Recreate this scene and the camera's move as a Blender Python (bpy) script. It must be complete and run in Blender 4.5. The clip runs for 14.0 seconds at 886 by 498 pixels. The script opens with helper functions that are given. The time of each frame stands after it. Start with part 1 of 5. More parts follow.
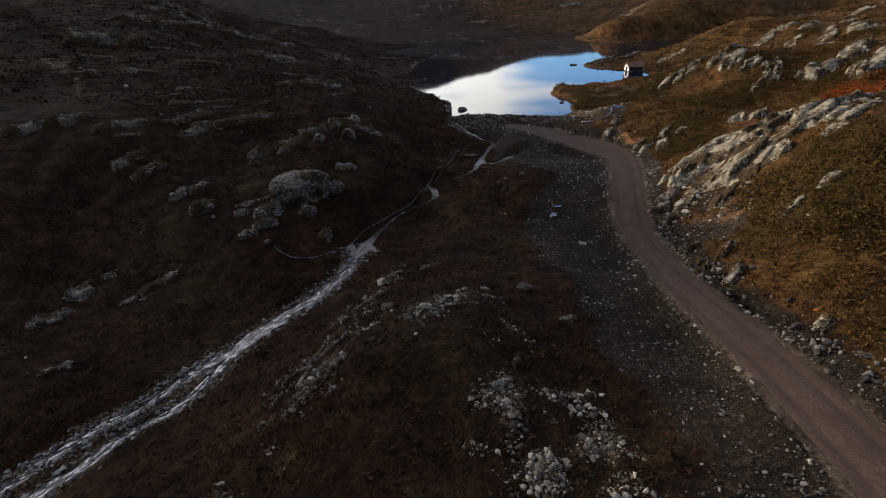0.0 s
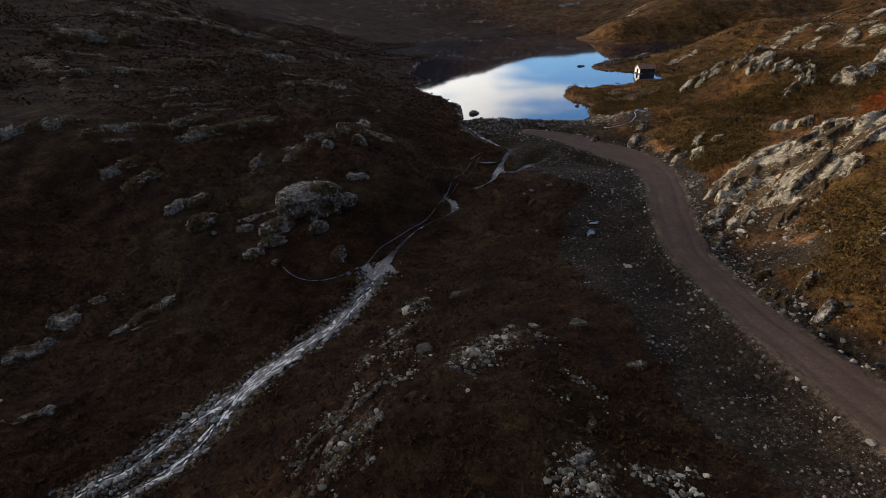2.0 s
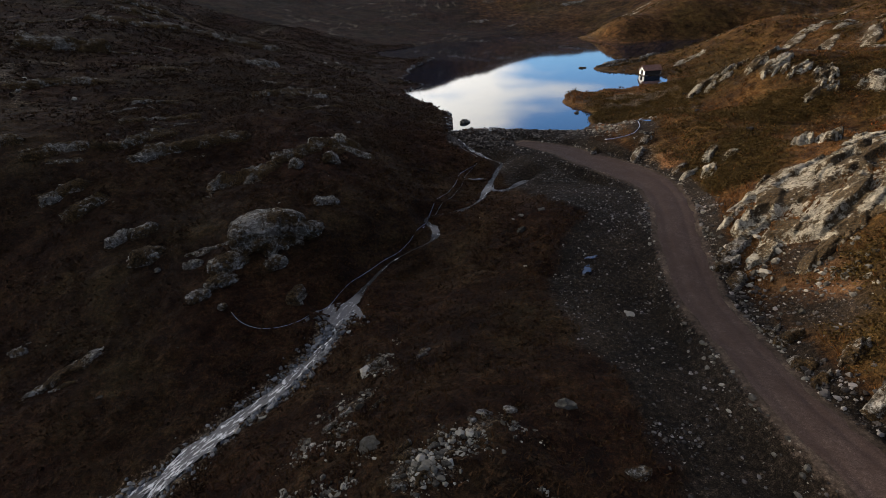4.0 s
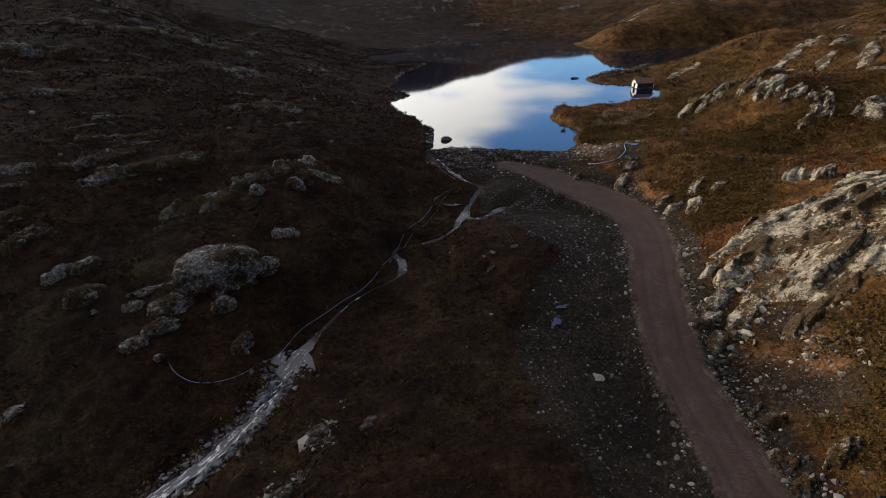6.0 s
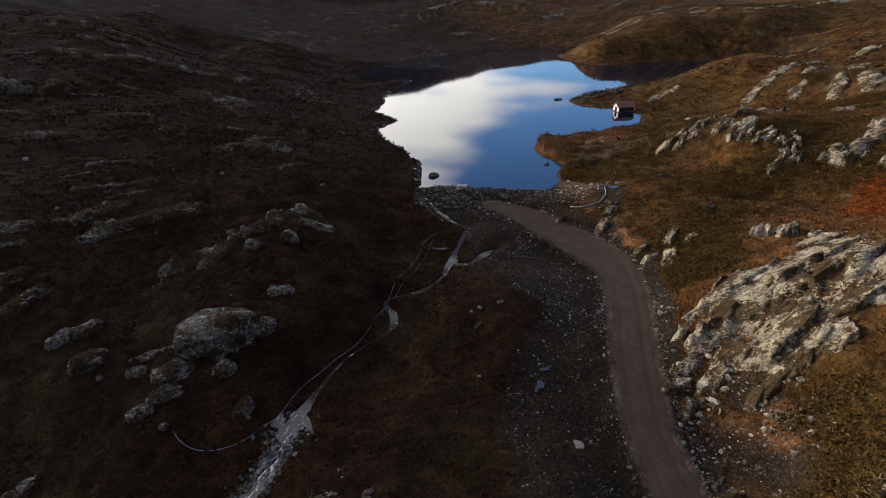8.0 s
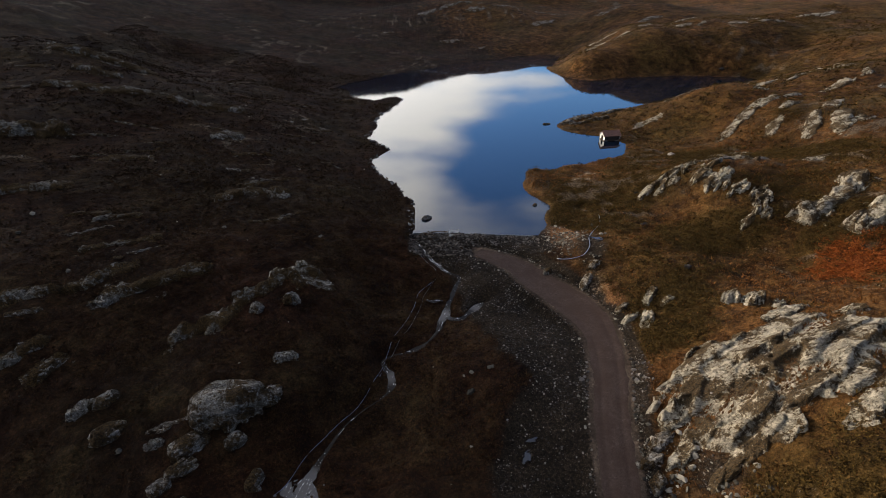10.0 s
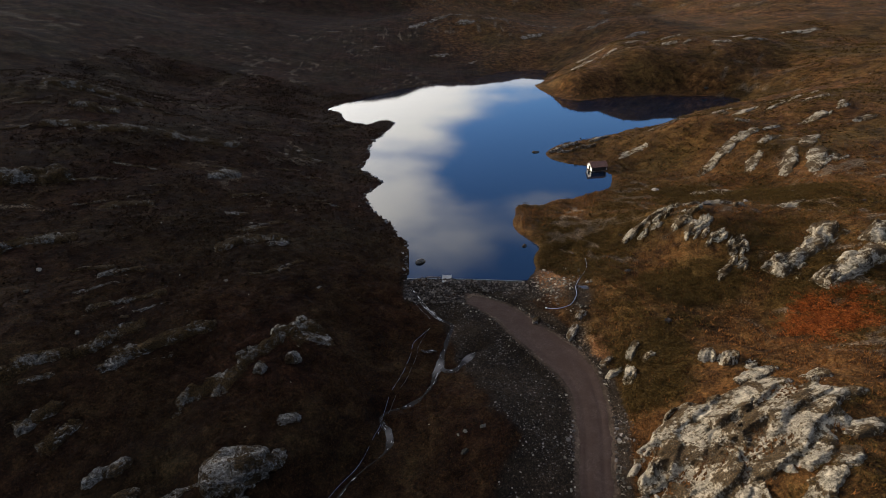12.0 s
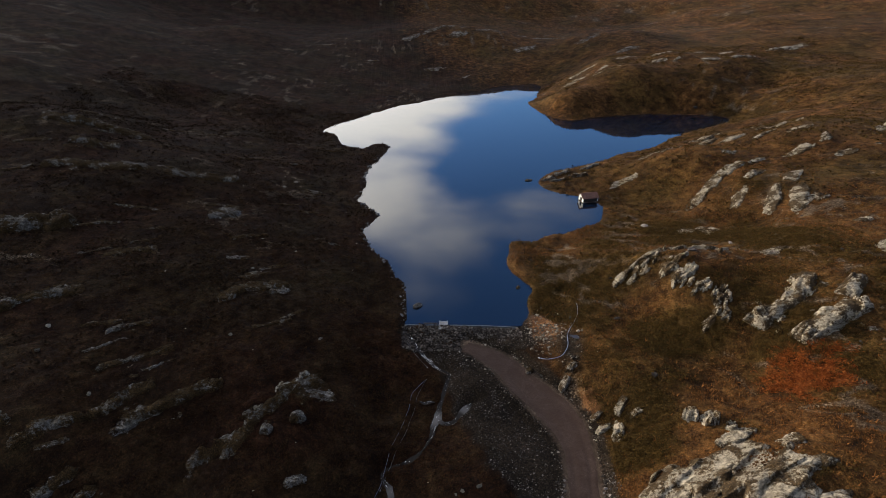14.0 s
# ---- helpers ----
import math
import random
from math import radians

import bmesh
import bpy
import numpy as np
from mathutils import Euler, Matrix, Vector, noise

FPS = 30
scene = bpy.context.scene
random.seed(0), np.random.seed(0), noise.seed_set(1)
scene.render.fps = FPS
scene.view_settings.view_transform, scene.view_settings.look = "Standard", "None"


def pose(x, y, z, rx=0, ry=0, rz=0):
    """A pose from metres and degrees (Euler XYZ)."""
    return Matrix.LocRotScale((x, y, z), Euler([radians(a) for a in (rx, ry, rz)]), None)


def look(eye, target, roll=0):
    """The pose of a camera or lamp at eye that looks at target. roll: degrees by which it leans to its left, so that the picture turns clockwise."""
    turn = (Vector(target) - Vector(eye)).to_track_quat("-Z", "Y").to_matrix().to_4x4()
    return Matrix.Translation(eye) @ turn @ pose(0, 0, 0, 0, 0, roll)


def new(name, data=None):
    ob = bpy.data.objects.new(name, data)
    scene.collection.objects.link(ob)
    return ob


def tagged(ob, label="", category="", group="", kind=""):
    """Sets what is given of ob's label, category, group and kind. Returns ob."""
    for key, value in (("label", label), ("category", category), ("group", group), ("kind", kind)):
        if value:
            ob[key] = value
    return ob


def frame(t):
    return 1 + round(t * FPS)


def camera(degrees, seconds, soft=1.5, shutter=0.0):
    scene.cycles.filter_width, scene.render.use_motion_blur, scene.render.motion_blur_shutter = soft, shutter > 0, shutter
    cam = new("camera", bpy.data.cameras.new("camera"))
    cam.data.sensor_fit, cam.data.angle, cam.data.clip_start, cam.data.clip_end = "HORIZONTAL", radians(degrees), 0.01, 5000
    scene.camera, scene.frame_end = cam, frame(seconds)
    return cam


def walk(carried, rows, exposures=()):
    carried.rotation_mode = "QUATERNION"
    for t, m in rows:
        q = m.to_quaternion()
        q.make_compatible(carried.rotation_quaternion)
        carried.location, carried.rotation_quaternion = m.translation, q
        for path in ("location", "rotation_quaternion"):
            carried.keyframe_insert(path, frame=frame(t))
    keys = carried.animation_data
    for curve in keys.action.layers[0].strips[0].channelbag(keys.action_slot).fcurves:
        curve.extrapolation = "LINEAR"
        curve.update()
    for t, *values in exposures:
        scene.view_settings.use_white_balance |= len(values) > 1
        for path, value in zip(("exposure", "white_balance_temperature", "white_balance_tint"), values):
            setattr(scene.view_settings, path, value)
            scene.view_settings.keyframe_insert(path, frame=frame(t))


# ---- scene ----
cam = camera(81.8, 14.0, soft=0.55)
PATH = [
    (0, (0.445, 0.168, 20.2), (0.413, 1.977, 19.313), -1.9),
    (0.5, (0.504, 3.241, 20.395), (0.473, 5.051, 19.509), -1.8),
    (1, (0.355, 3.616, 20.249), (0.334, 5.424, 19.36), -1.8),
    (1.5, (-0.991, 4.526, 20.046), (-0.993, 6.335, 19.157), -1.6),
    (2, (-3.043, 5.858, 19.889), (-3.044, 7.667, 19.0), -1.4),
    (2.2, (-3.593, 6.456, 19.836), (-3.61, 8.266, 18.949), -1.7),
    (4.3, (1.126, 15.281, 20.03), (1.102, 17.089, 19.14), -2.1),
    (4.5, (1.972, 16.43, 20.132), (1.947, 18.24, 19.247), -1.8),
    (5, (3.377, 18.246, 20.81), (3.345, 20.057, 19.924), -1.6),
    (5.5, (3.286, 18.387, 20.963), (3.255, 20.195, 20.071), -1.4),
    (6, (3.139, 18.529, 21.84), (3.125, 20.335, 20.947), -1.2),
    (6.5, (3.213, 18.665, 23.259), (3.21, 20.472, 22.365), -1.1),
    (7, (3.21, 18.72, 24.933), (3.22, 20.525, 24.035), -1.2),
    (7.5, (3.142, 18.79, 26.686), (3.165, 20.594, 25.786), -1.2),
    (8, (3.117, 18.92, 28.451), (3.152, 20.722, 27.549), -1.1),
    (8.2, (3.082, 18.995, 28.818), (3.126, 20.799, 27.918), -0.6),
    (10.3, (2.799, 19.412, 38.871), (2.878, 21.198, 37.94), -0.7),
    (10.5, (2.799, 19.424, 39.33), (2.882, 21.213, 38.405), -0.7),
    (11, (2.737, 19.592, 41.646), (2.829, 21.381, 40.721), -0.7),
    (11.5, (2.665, 19.816, 44.128), (2.765, 21.602, 43.201), -0.6),
    (12, (2.648, 20.0, 46.6), (2.755, 21.784, 45.669), -0.6),
    (12.5, (2.565, 20.222, 49.106), (2.674, 22.005, 48.173), -0.6),
    (13, (2.521, 20.637, 51.616), (2.639, 22.417, 50.679), -0.6),
    (13.5, (2.474, 21.065, 54.044), (2.599, 22.843, 53.104), -0.6),
    (14, (2.369, 21.378, 56.092), (2.5, 23.157, 55.153), -0.5),
]
walk(cam, [(t, look(eye, target, roll)) for t, eye, target, roll in PATH])

# ---- sky, sun and exposure ----
SUN_TURN, SUN_HEIGHT = radians(54), radians(12.9)      # left of the way north, above the horizon
to_sun = Vector((-math.sin(SUN_TURN) * math.cos(SUN_HEIGHT), math.cos(SUN_TURN) * math.cos(SUN_HEIGHT), math.sin(SUN_HEIGHT)))
sun = new("sun", bpy.data.lights.new("sun", "SUN"))
sun.data.energy, sun.data.angle, sun.data.color = 5.0, radians(0.55), (1.0, 0.84, 0.64)
sun.matrix_world = look(to_sun * 100, (0, 0, 0))
scene.view_settings.exposure = 0.33

world = bpy.data.worlds.new("sky")
scene.world = world
world.use_nodes = True


def wire(tree, kind, inputs=(), **settings):
    """A node with its settings; inputs are values, or sockets to link from."""
    node = tree.nodes.new(kind)
    for key, value in settings.items():
        setattr(node, key, value)
    for key, value in dict(inputs).items():
        if isinstance(value, bpy.types.NodeSocket):
            tree.links.new(value, node.inputs[key])
        else:
            node.inputs[key].default_value = value
    return node


def ramp(tree, fac, stops, interpolation="LINEAR"):
    node = wire(tree, "ShaderNodeValToRGB", {0: fac})
    node.color_ramp.interpolation = interpolation
    while len(node.color_ramp.elements) < len(stops):
        node.color_ramp.elements.new(0.5)
    for e, (pos, col) in zip(node.color_ramp.elements, stops):
        e.position = pos
        e.color = (*col, 1) if isinstance(col, tuple) else (col, col, col, 1)
    return node.outputs[0]


def maths(tree, op, a, b=0.0, c=0.0, clamp=False):
    return wire(tree, "ShaderNodeMath", {0: a, 1: b, 2: c}, operation=op, use_clamp=clamp).outputs[0]


def blend(tree, fac, a, b, mode="MIX"):
    return wire(tree, "ShaderNodeMix", {"Factor": fac, 6: a, 7: b}, data_type="RGBA", blend_type=mode).outputs[2]


def build_sky():
    t = world.node_tree
    t.nodes.clear()
    sky = wire(t, "ShaderNodeTexSky", sky_type="NISHITA", sun_disc=False, sun_elevation=SUN_HEIGHT,
               sun_rotation=-SUN_TURN, altitude=300, air_density=1.0, dust_density=0.1, ozone_density=4.0)
    way = wire(t, "ShaderNodeTexCoord").outputs["Generated"]
    flat = wire(t, "ShaderNodeSeparateXYZ", {0: way})
    up = maths(t, "ADD", maths(t, "MAXIMUM", flat.outputs[2], 0.0), 0.12)
    plane = wire(t, "ShaderNodeCombineXYZ", {0: maths(t, "DIVIDE", flat.outputs[0], up), 1: maths(t, "DIVIDE", flat.outputs[1], up), 2: CLOUD_SEED})
    n = wire(t, "ShaderNodeTexNoise", {"Vector": plane.outputs[0], "Scale": 0.8, "Detail": 7.0, "Roughness": 0.55, "Distortion": 0.35})
    cloud = maths(t, "MULTIPLY_ADD", n.outputs[0], 1.5, -0.18)
    for turn, height, inner, outer, share in CLOUD_BANKS:
        a, h = radians(turn), radians(height)
        toward = wire(t, "ShaderNodeVectorMath", {0: way, 1: (math.sin(a) * math.cos(h), math.cos(a) * math.cos(h), math.sin(h))}, operation="DOT_PRODUCT").outputs["Value"]
        within = wire(t, "ShaderNodeMapRange", {0: toward, 1: math.cos(radians(outer)), 2: math.cos(radians(inner)), 3: 0.0, 4: share}, interpolation_type="SMOOTHSTEP").outputs[0]
        cloud = maths(t, "ADD", cloud, within)
    cover = ramp(t, cloud, [(0.40, 0.0), (0.74, 1.0)], "EASE")
    near = wire(t, "ShaderNodeVectorMath", {0: way, 1: tuple(to_sun)}, operation="DOT_PRODUCT").outputs["Value"]
    glow = maths(t, "POWER", maths(t, "MAXIMUM", near, 0.0), 1.5)
    lit = maths(t, "MULTIPLY_ADD", glow, CLOUD_GLOW, CLOUD_BASE)
    puff = wire(t, "ShaderNodeVectorMath", {0: (1.0, 0.975, 0.93), "Scale": lit}, operation="SCALE").outputs[0]
    deep = wire(t, "ShaderNodeVectorMath", {0: sky.outputs[0], 1: (1.7, 1.9, 2.3)}, operation="MULTIPLY").outputs[0]
    mixed = blend(t, cover, deep, puff)
    back = wire(t, "ShaderNodeBackground", {"Color": mixed, "Strength": 0.085})
    out = wire(t, "ShaderNodeOutputWorld")
    t.links.new(back.outputs[0], out.inputs[0])


CLOUD_SEED, CLOUD_GLOW, CLOUD_BASE = 8.3, 33.0, 4.2
# turn east of north, height, inner and outer reach in degrees, share: a clear gap with a few banks in it
CLOUD_BANKS = [(8, 21, 12, 34, -0.26), (-10, 10, 2, 20, 0.46), (2, 29, 0, 11, 0.13), (17, 22, 0, 8, 0.12), (9, 7, 2, 9, 0.20), (6, 39, 4, 17, 0.08)]
build_sky()


# ---- materials ----
def material(name):
    m = bpy.data.materials.new(name)
    m.use_nodes = True
    m.node_tree.nodes.clear()
    return m, m.node_tree


def finish(tree, color, rough=0.9, bump=None, strength=0.4, distance=0.1, **more):
    matt = not isinstance(rough, bpy.types.NodeSocket) and rough > 0.7
    inputs = {"Base Color": color, "Roughness": rough, "Specular IOR Level": 0.08 if matt else 0.5}
    if bump is not None:
        inputs["Normal"] = wire(tree, "ShaderNodeBump", {"Height": bump, "Strength": strength, "Distance": distance}).outputs[0]
    inputs.update({k.replace("_", " "): v for k, v in more.items()})
    bsdf = wire(tree, "ShaderNodeBsdfPrincipled", inputs)
    out = wire(tree, "ShaderNodeOutputMaterial")
    tree.links.new(bsdf.outputs[0], out.inputs[0])


def grain(tree, scale, detail=4.0, rough=0.6, vector=None):
    where = vector or wire(tree, "ShaderNodeNewGeometry").outputs["Position"]
    return wire(tree, "ShaderNodeTexNoise", {"Vector": where, "Scale": scale, "Detail": detail, "Roughness": rough}).outputs[0]


def attribute(tree, name):
    return wire(tree, "ShaderNodeAttribute", attribute_name=name).outputs["Fac"]


def edge(tree, a, noise_value, width=0.25):
    """A cover's share, broken up along its edge by noise."""
    v = maths(tree, "ADD", a, maths(tree, "MULTIPLY", maths(tree, "SUBTRACT", noise_value, 0.5), 1.3))
    return ramp(tree, v, [(0.5 - width / 2, 0.0), (0.5 + width / 2, 1.0)])


def ground_material():
    m, t = material("heath")
    big, mid, fine = grain(t, 0.06, 5), grain(t, 0.42, 6, 0.72), grain(t, 3.2, 5, 0.75)
    tiny = grain(t, 14.0, 3, 0.7)
    mixv = maths(t, "MULTIPLY_ADD", mid, 0.36, maths(t, "MULTIPLY_ADD", fine, 0.38, maths(t, "MULTIPLY", tiny, 0.26)))
    # Two dark heath colours for the shade, one bright for the sun: painted light.
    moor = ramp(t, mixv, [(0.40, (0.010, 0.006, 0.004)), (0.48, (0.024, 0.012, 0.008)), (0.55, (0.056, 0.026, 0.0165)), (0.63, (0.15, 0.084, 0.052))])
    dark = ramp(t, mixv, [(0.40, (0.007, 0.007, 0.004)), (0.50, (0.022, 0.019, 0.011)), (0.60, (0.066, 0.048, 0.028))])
    sunlit_gold = ramp(t, mixv, [(0.41, (0.014, 0.009, 0.005)), (0.48, (0.060, 0.034, 0.015)), (0.55, (0.150, 0.086, 0.037)), (0.63, (0.36, 0.235, 0.115))])
    olive = ramp(t, mixv, [(0.40, (0.014, 0.011, 0.005)), (0.50, (0.058, 0.043, 0.017)), (0.60, (0.15, 0.105, 0.045))])
    fern = ramp(t, mixv, [(0.40, (0.05, 0.016, 0.008)), (0.50, (0.16, 0.055, 0.022)), (0.60, (0.30, 0.13, 0.05))])
    stone = ramp(t, maths(t, "MULTIPLY_ADD", fine, 0.5, maths(t, "MULTIPLY", tiny, 0.5)),
                 [(0.40, (0.020, 0.017, 0.015)), (0.49, (0.075, 0.067, 0.060)), (0.56, (0.19, 0.175, 0.16)), (0.64, (0.42, 0.40, 0.37))])
    rubble = ramp(t, maths(t, "MULTIPLY_ADD", fine, 0.55, maths(t, "MULTIPLY", tiny, 0.45)),
                  [(0.40, (0.009, 0.0078, 0.0072)), (0.50, (0.023, 0.020, 0.0185)), (0.58, (0.054, 0.048, 0.046)), (0.66, (0.18, 0.168, 0.165))])
    track = ramp(t, mixv, [(0.42, (0.060, 0.052, 0.052)), (0.5, (0.095, 0.084, 0.084)), (0.57, (0.15, 0.135, 0.135)), (0.64, (0.32, 0.31, 0.33))])
    earth = ramp(t, mixv, [(0.40, (0.06, 0.034, 0.021)), (0.5, (0.17, 0.098, 0.056)), (0.60, (0.38, 0.26, 0.16))])
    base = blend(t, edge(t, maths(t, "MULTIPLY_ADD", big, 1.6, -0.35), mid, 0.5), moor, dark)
    base = blend(t, edge(t, attribute(t, "east"), mid, 0.6), base, sunlit_gold)
    base = blend(t, edge(t, attribute(t, "olive"), mid, 0.5), base, olive)
    base = blend(t, edge(t, attribute(t, "fern"), mid, 0.4), base, fern)
    base = blend(t, edge(t, attribute(t, "rubble"), mid, 0.5), base, rubble)
    base = blend(t, edge(t, attribute(t, "earth"), mid, 0.5), base, earth)
    base = blend(t, edge(t, attribute(t, "track"), fine, 0.5), base, track)
    base = blend(t, edge(t, attribute(t, "stone"), fine, 0.25), base, stone)
    vary = ramp(t, grain(t, 0.12, 7, 0.72), [(0.38, 0.50), (0.50, 0.95), (0.62, 1.5)])
    base = blend(t, 1.0, base, vary, "MULTIPLY")
    base = blend(t, 1.0, base, (0.78, 0.61, 0.42, 1), "MULTIPLY")
    relief = maths(t, "MULTIPLY_ADD", mid, 1.0, maths(t, "MULTIPLY_ADD", fine, 0.45, maths(t, "MULTIPLY", tiny, 0.12)))
    finish(t, base, 0.95, relief, 1.0, 0.7)
    return m


def rock_material(name, light, moss_share, speckle, dark=0.10, pale=0.0, turfy=0.0):
    """Weathered gneiss: streaked along its beds, cracked, spotted with lichen, turf in its hollows."""
    m, t = material(name)
    where = wire(t, "ShaderNodeNewGeometry").outputs["Position"]
    turned = wire(t, "ShaderNodeMapping", {"Vector": where, "Rotation": (0.25, 0.1, radians(-28)), "Scale": (0.30, 1.7, 2.2)}).outputs[0]
    streak, spot, fine = grain(t, 1.3, 6, 0.75, turned), grain(t, 0.9, 4, 0.6), grain(t, 7.0, 5, 0.8)
    mixv = maths(t, "MULTIPLY_ADD", streak, 0.42, maths(t, "MULTIPLY_ADD", spot, 0.18, maths(t, "MULTIPLY", fine, 0.40)))
    c = ramp(t, mixv, [(0.36, tuple(v * dark for v in light)), (0.44, tuple(v * (dark + 0.40) for v in light)), (0.51, tuple(v * (dark + 0.68) for v in light)), (0.62, light)])
    lichen = ramp(t, maths(t, "MULTIPLY_ADD", grain(t, 4.5, 4, 0.8), 0.6, maths(t, "MULTIPLY", spot, 0.4)), [(0.49, 0.0), (0.53, 1.0)])
    c = blend(t, maths(t, "MULTIPLY", lichen, speckle), c, (0.07, 0.058, 0.042, 1))
    crust = ramp(t, maths(t, "MULTIPLY_ADD", grain(t, 2.6, 6, 0.85), 0.75, maths(t, "MULTIPLY", streak, 0.25)), [(0.52, 0.0), (0.56, 1.0)])
    c = blend(t, maths(t, "MULTIPLY", crust, pale), c, (0.46, 0.43, 0.37, 1))
    gap = ramp(t, grain(t, 0.55, 8, 0.82, turned), [(0.484, 0.0), (0.498, 1.0), (0.502, 1.0), (0.516, 0.0)])
    cross = ramp(t, grain(t, 0.45, 6, 0.75), [(0.489, 0.0), (0.499, 1.0), (0.501, 1.0), (0.511, 0.0)])
    gap = maths(t, "MAXIMUM", gap, cross)
    c = blend(t, maths(t, "MULTIPLY", gap, 0.85), c, (0.022, 0.017, 0.012, 1))
    moss = ramp(t, maths(t, "MULTIPLY_ADD", grain(t, 0.35, 4, 0.6), 0.55, maths(t, "MULTIPLY", grain(t, 2.4, 6, 0.8), 0.45)), [(0.487 - turfy, 0.0), (0.515 - turfy, 1.0)])
    turf = ramp(t, fine, [(0.40, (0.012, 0.007, 0.003)), (0.52, (0.050, 0.029, 0.010)), (0.65, (0.13, 0.075, 0.026))])
    c = blend(t, maths(t, "MULTIPLY", moss, moss_share), c, turf)
    relief = maths(t, "MULTIPLY_ADD", streak, 0.9, maths(t, "MULTIPLY_ADD", fine, 0.5, maths(t, "MULTIPLY", gap, -0.6)))
    finish(t, c, 0.88, relief, 0.9, 0.25)
    return m


def plain_material(name, low, high, scale=4.0, rough=0.85, bump=0.3, distance=0.02, **more):
    m, t = material(name)
    v = maths(t, "MULTIPLY_ADD", grain(t, scale, 4), 0.6, maths(t, "MULTIPLY", grain(t, scale * 6, 3), 0.4))
    finish(t, ramp(t, v, [(0.36, low), (0.64, high)]), rough, v, bump, distance, **more)
    return m


def varied_material(name, low, high, rough=0.9, per_piece=False, skew=1.0):
    """Colour that differs from piece to piece, and a little within each."""
    m, t = material(name)
    if per_piece:
        pick = wire(t, "ShaderNodeObjectInfo").outputs["Random"]
    else:
        pick = wire(t, "ShaderNodeNewGeometry").outputs["Random Per Island"]
    v = maths(t, "MULTIPLY_ADD", maths(t, "POWER", pick, skew), 0.7, maths(t, "MULTIPLY", grain(t, 6.0, 4), 0.3))
    finish(t, ramp(t, v, [(0.1, low), (0.9, high)]), rough, grain(t, 12.0, 3), 0.4, 0.03)
    return m


def road_material():
    m, t = material("gravel_road")
    mid, fine, tiny = grain(t, 0.5, 4), grain(t, 4.0, 5, 0.7), grain(t, 16.0, 3, 0.7)
    v = maths(t, "MULTIPLY_ADD", fine, 0.5, maths(t, "MULTIPLY", tiny, 0.5))
    c = ramp(t, v, [(0.38, (0.075, 0.058, 0.050)), (0.52, (0.13, 0.102, 0.090)), (0.62, (0.19, 0.155, 0.138)), (0.72, (0.36, 0.33, 0.31))])
    c = blend(t, ramp(t, mid, [(0.40, 0.0), (0.62, 0.55)]), c, (0.085, 0.060, 0.050, 1))
    c = blend(t, 1.0, c, (0.50, 0.41, 0.35, 1), "MULTIPLY")
    finish(t, c, 0.85, v, 0.6, 0.06)
    return m


def water_material(name, ripple, deep):
    m, t = material(name)
    where = wire(t, "ShaderNodeNewGeometry").outputs["Position"]
    w = wire(t, "ShaderNodeTexNoise", {"Vector": where, "Scale": 0.9, "Detail": 3.0}).outputs[0]
    finish(t, deep, 0.03, w, ripple, 0.05, IOR=1.6)
    return m


def brook_material():
    m, t = material("white_water")
    foam = attribute(t, "foam")
    stretch = wire(t, "ShaderNodeCombineXYZ", {0: maths(t, "MULTIPLY", attribute(t, "run"), 0.55), 1: maths(t, "MULTIPLY", attribute(t, "across"), 2.6), 2: 0.0}).outputs[0]
    v = maths(t, "MULTIPLY_ADD", grain(t, 1.6, 5, 0.65, stretch), 0.7, maths(t, "MULTIPLY", grain(t, 4.0, 4, 0.7), 0.3))
    f = ramp(t, maths(t, "ADD", maths(t, "MULTIPLY", foam, 0.5), maths(t, "MULTIPLY", maths(t, "SUBTRACT", v, 0.5), 5.5)), [(0.42, 0.0), (0.66, 1.0)])
    # narrow channels near black, wide still pools pale grey-brown
    water_tone = blend(t, attribute(t, "pool"), (0.018, 0.014, 0.011, 1), (0.12, 0.108, 0.098, 1))
    c = blend(t, f, water_tone, (0.62, 0.585, 0.54, 1))
    finish(t, c, maths(t, "MULTIPLY_ADD", f, 0.4, 0.30), v, 0.7, 0.16, IOR=1.33, Specular_IOR_Level=0.14)
    return m


HEATH = ground_material()
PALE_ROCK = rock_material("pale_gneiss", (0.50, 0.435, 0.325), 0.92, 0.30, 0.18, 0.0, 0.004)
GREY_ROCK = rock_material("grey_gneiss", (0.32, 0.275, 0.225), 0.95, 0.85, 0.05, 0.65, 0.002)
# Grey gneiss again for shaded ledges: shade in the darker tone, more turf besides.
SHADED_TURFY_ROCK = rock_material("shaded_turfy_gneiss", (0.27, 0.235, 0.19), 0.99, 0.85, 0.05, 0.3, 0.035)
STONE = varied_material("loose_stone", (0.014, 0.011, 0.009), (0.24, 0.21, 0.185), skew=3.2)
DAM_STONE = varied_material("dam_stone", (0.014, 0.0105, 0.008), (0.16, 0.132, 0.108), skew=2.4)
LICHEN_STONE = varied_material("lichen_stone", (0.02, 0.017, 0.013), (0.34, 0.30, 0.235), skew=2.2)
WET_STONE = varied_material("wet_stone", (0.014, 0.0125, 0.0115), (0.15, 0.14, 0.13), rough=0.45, skew=1.6)
STONE_PIECE = varied_material("riprap_stone", (0.018, 0.015, 0.012), (0.19, 0.165, 0.14), per_piece=True, skew=1.6)
ROAD = road_material()
LAKE = water_material("lake_water", 0.05, (0.003, 0.007, 0.016, 1))
POOL = water_material("pool_water", 0.10, (0.05, 0.045, 0.04, 1))
BROOK = brook_material()
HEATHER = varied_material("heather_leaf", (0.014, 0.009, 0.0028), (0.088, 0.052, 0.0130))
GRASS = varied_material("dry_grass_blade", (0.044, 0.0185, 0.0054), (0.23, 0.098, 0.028))
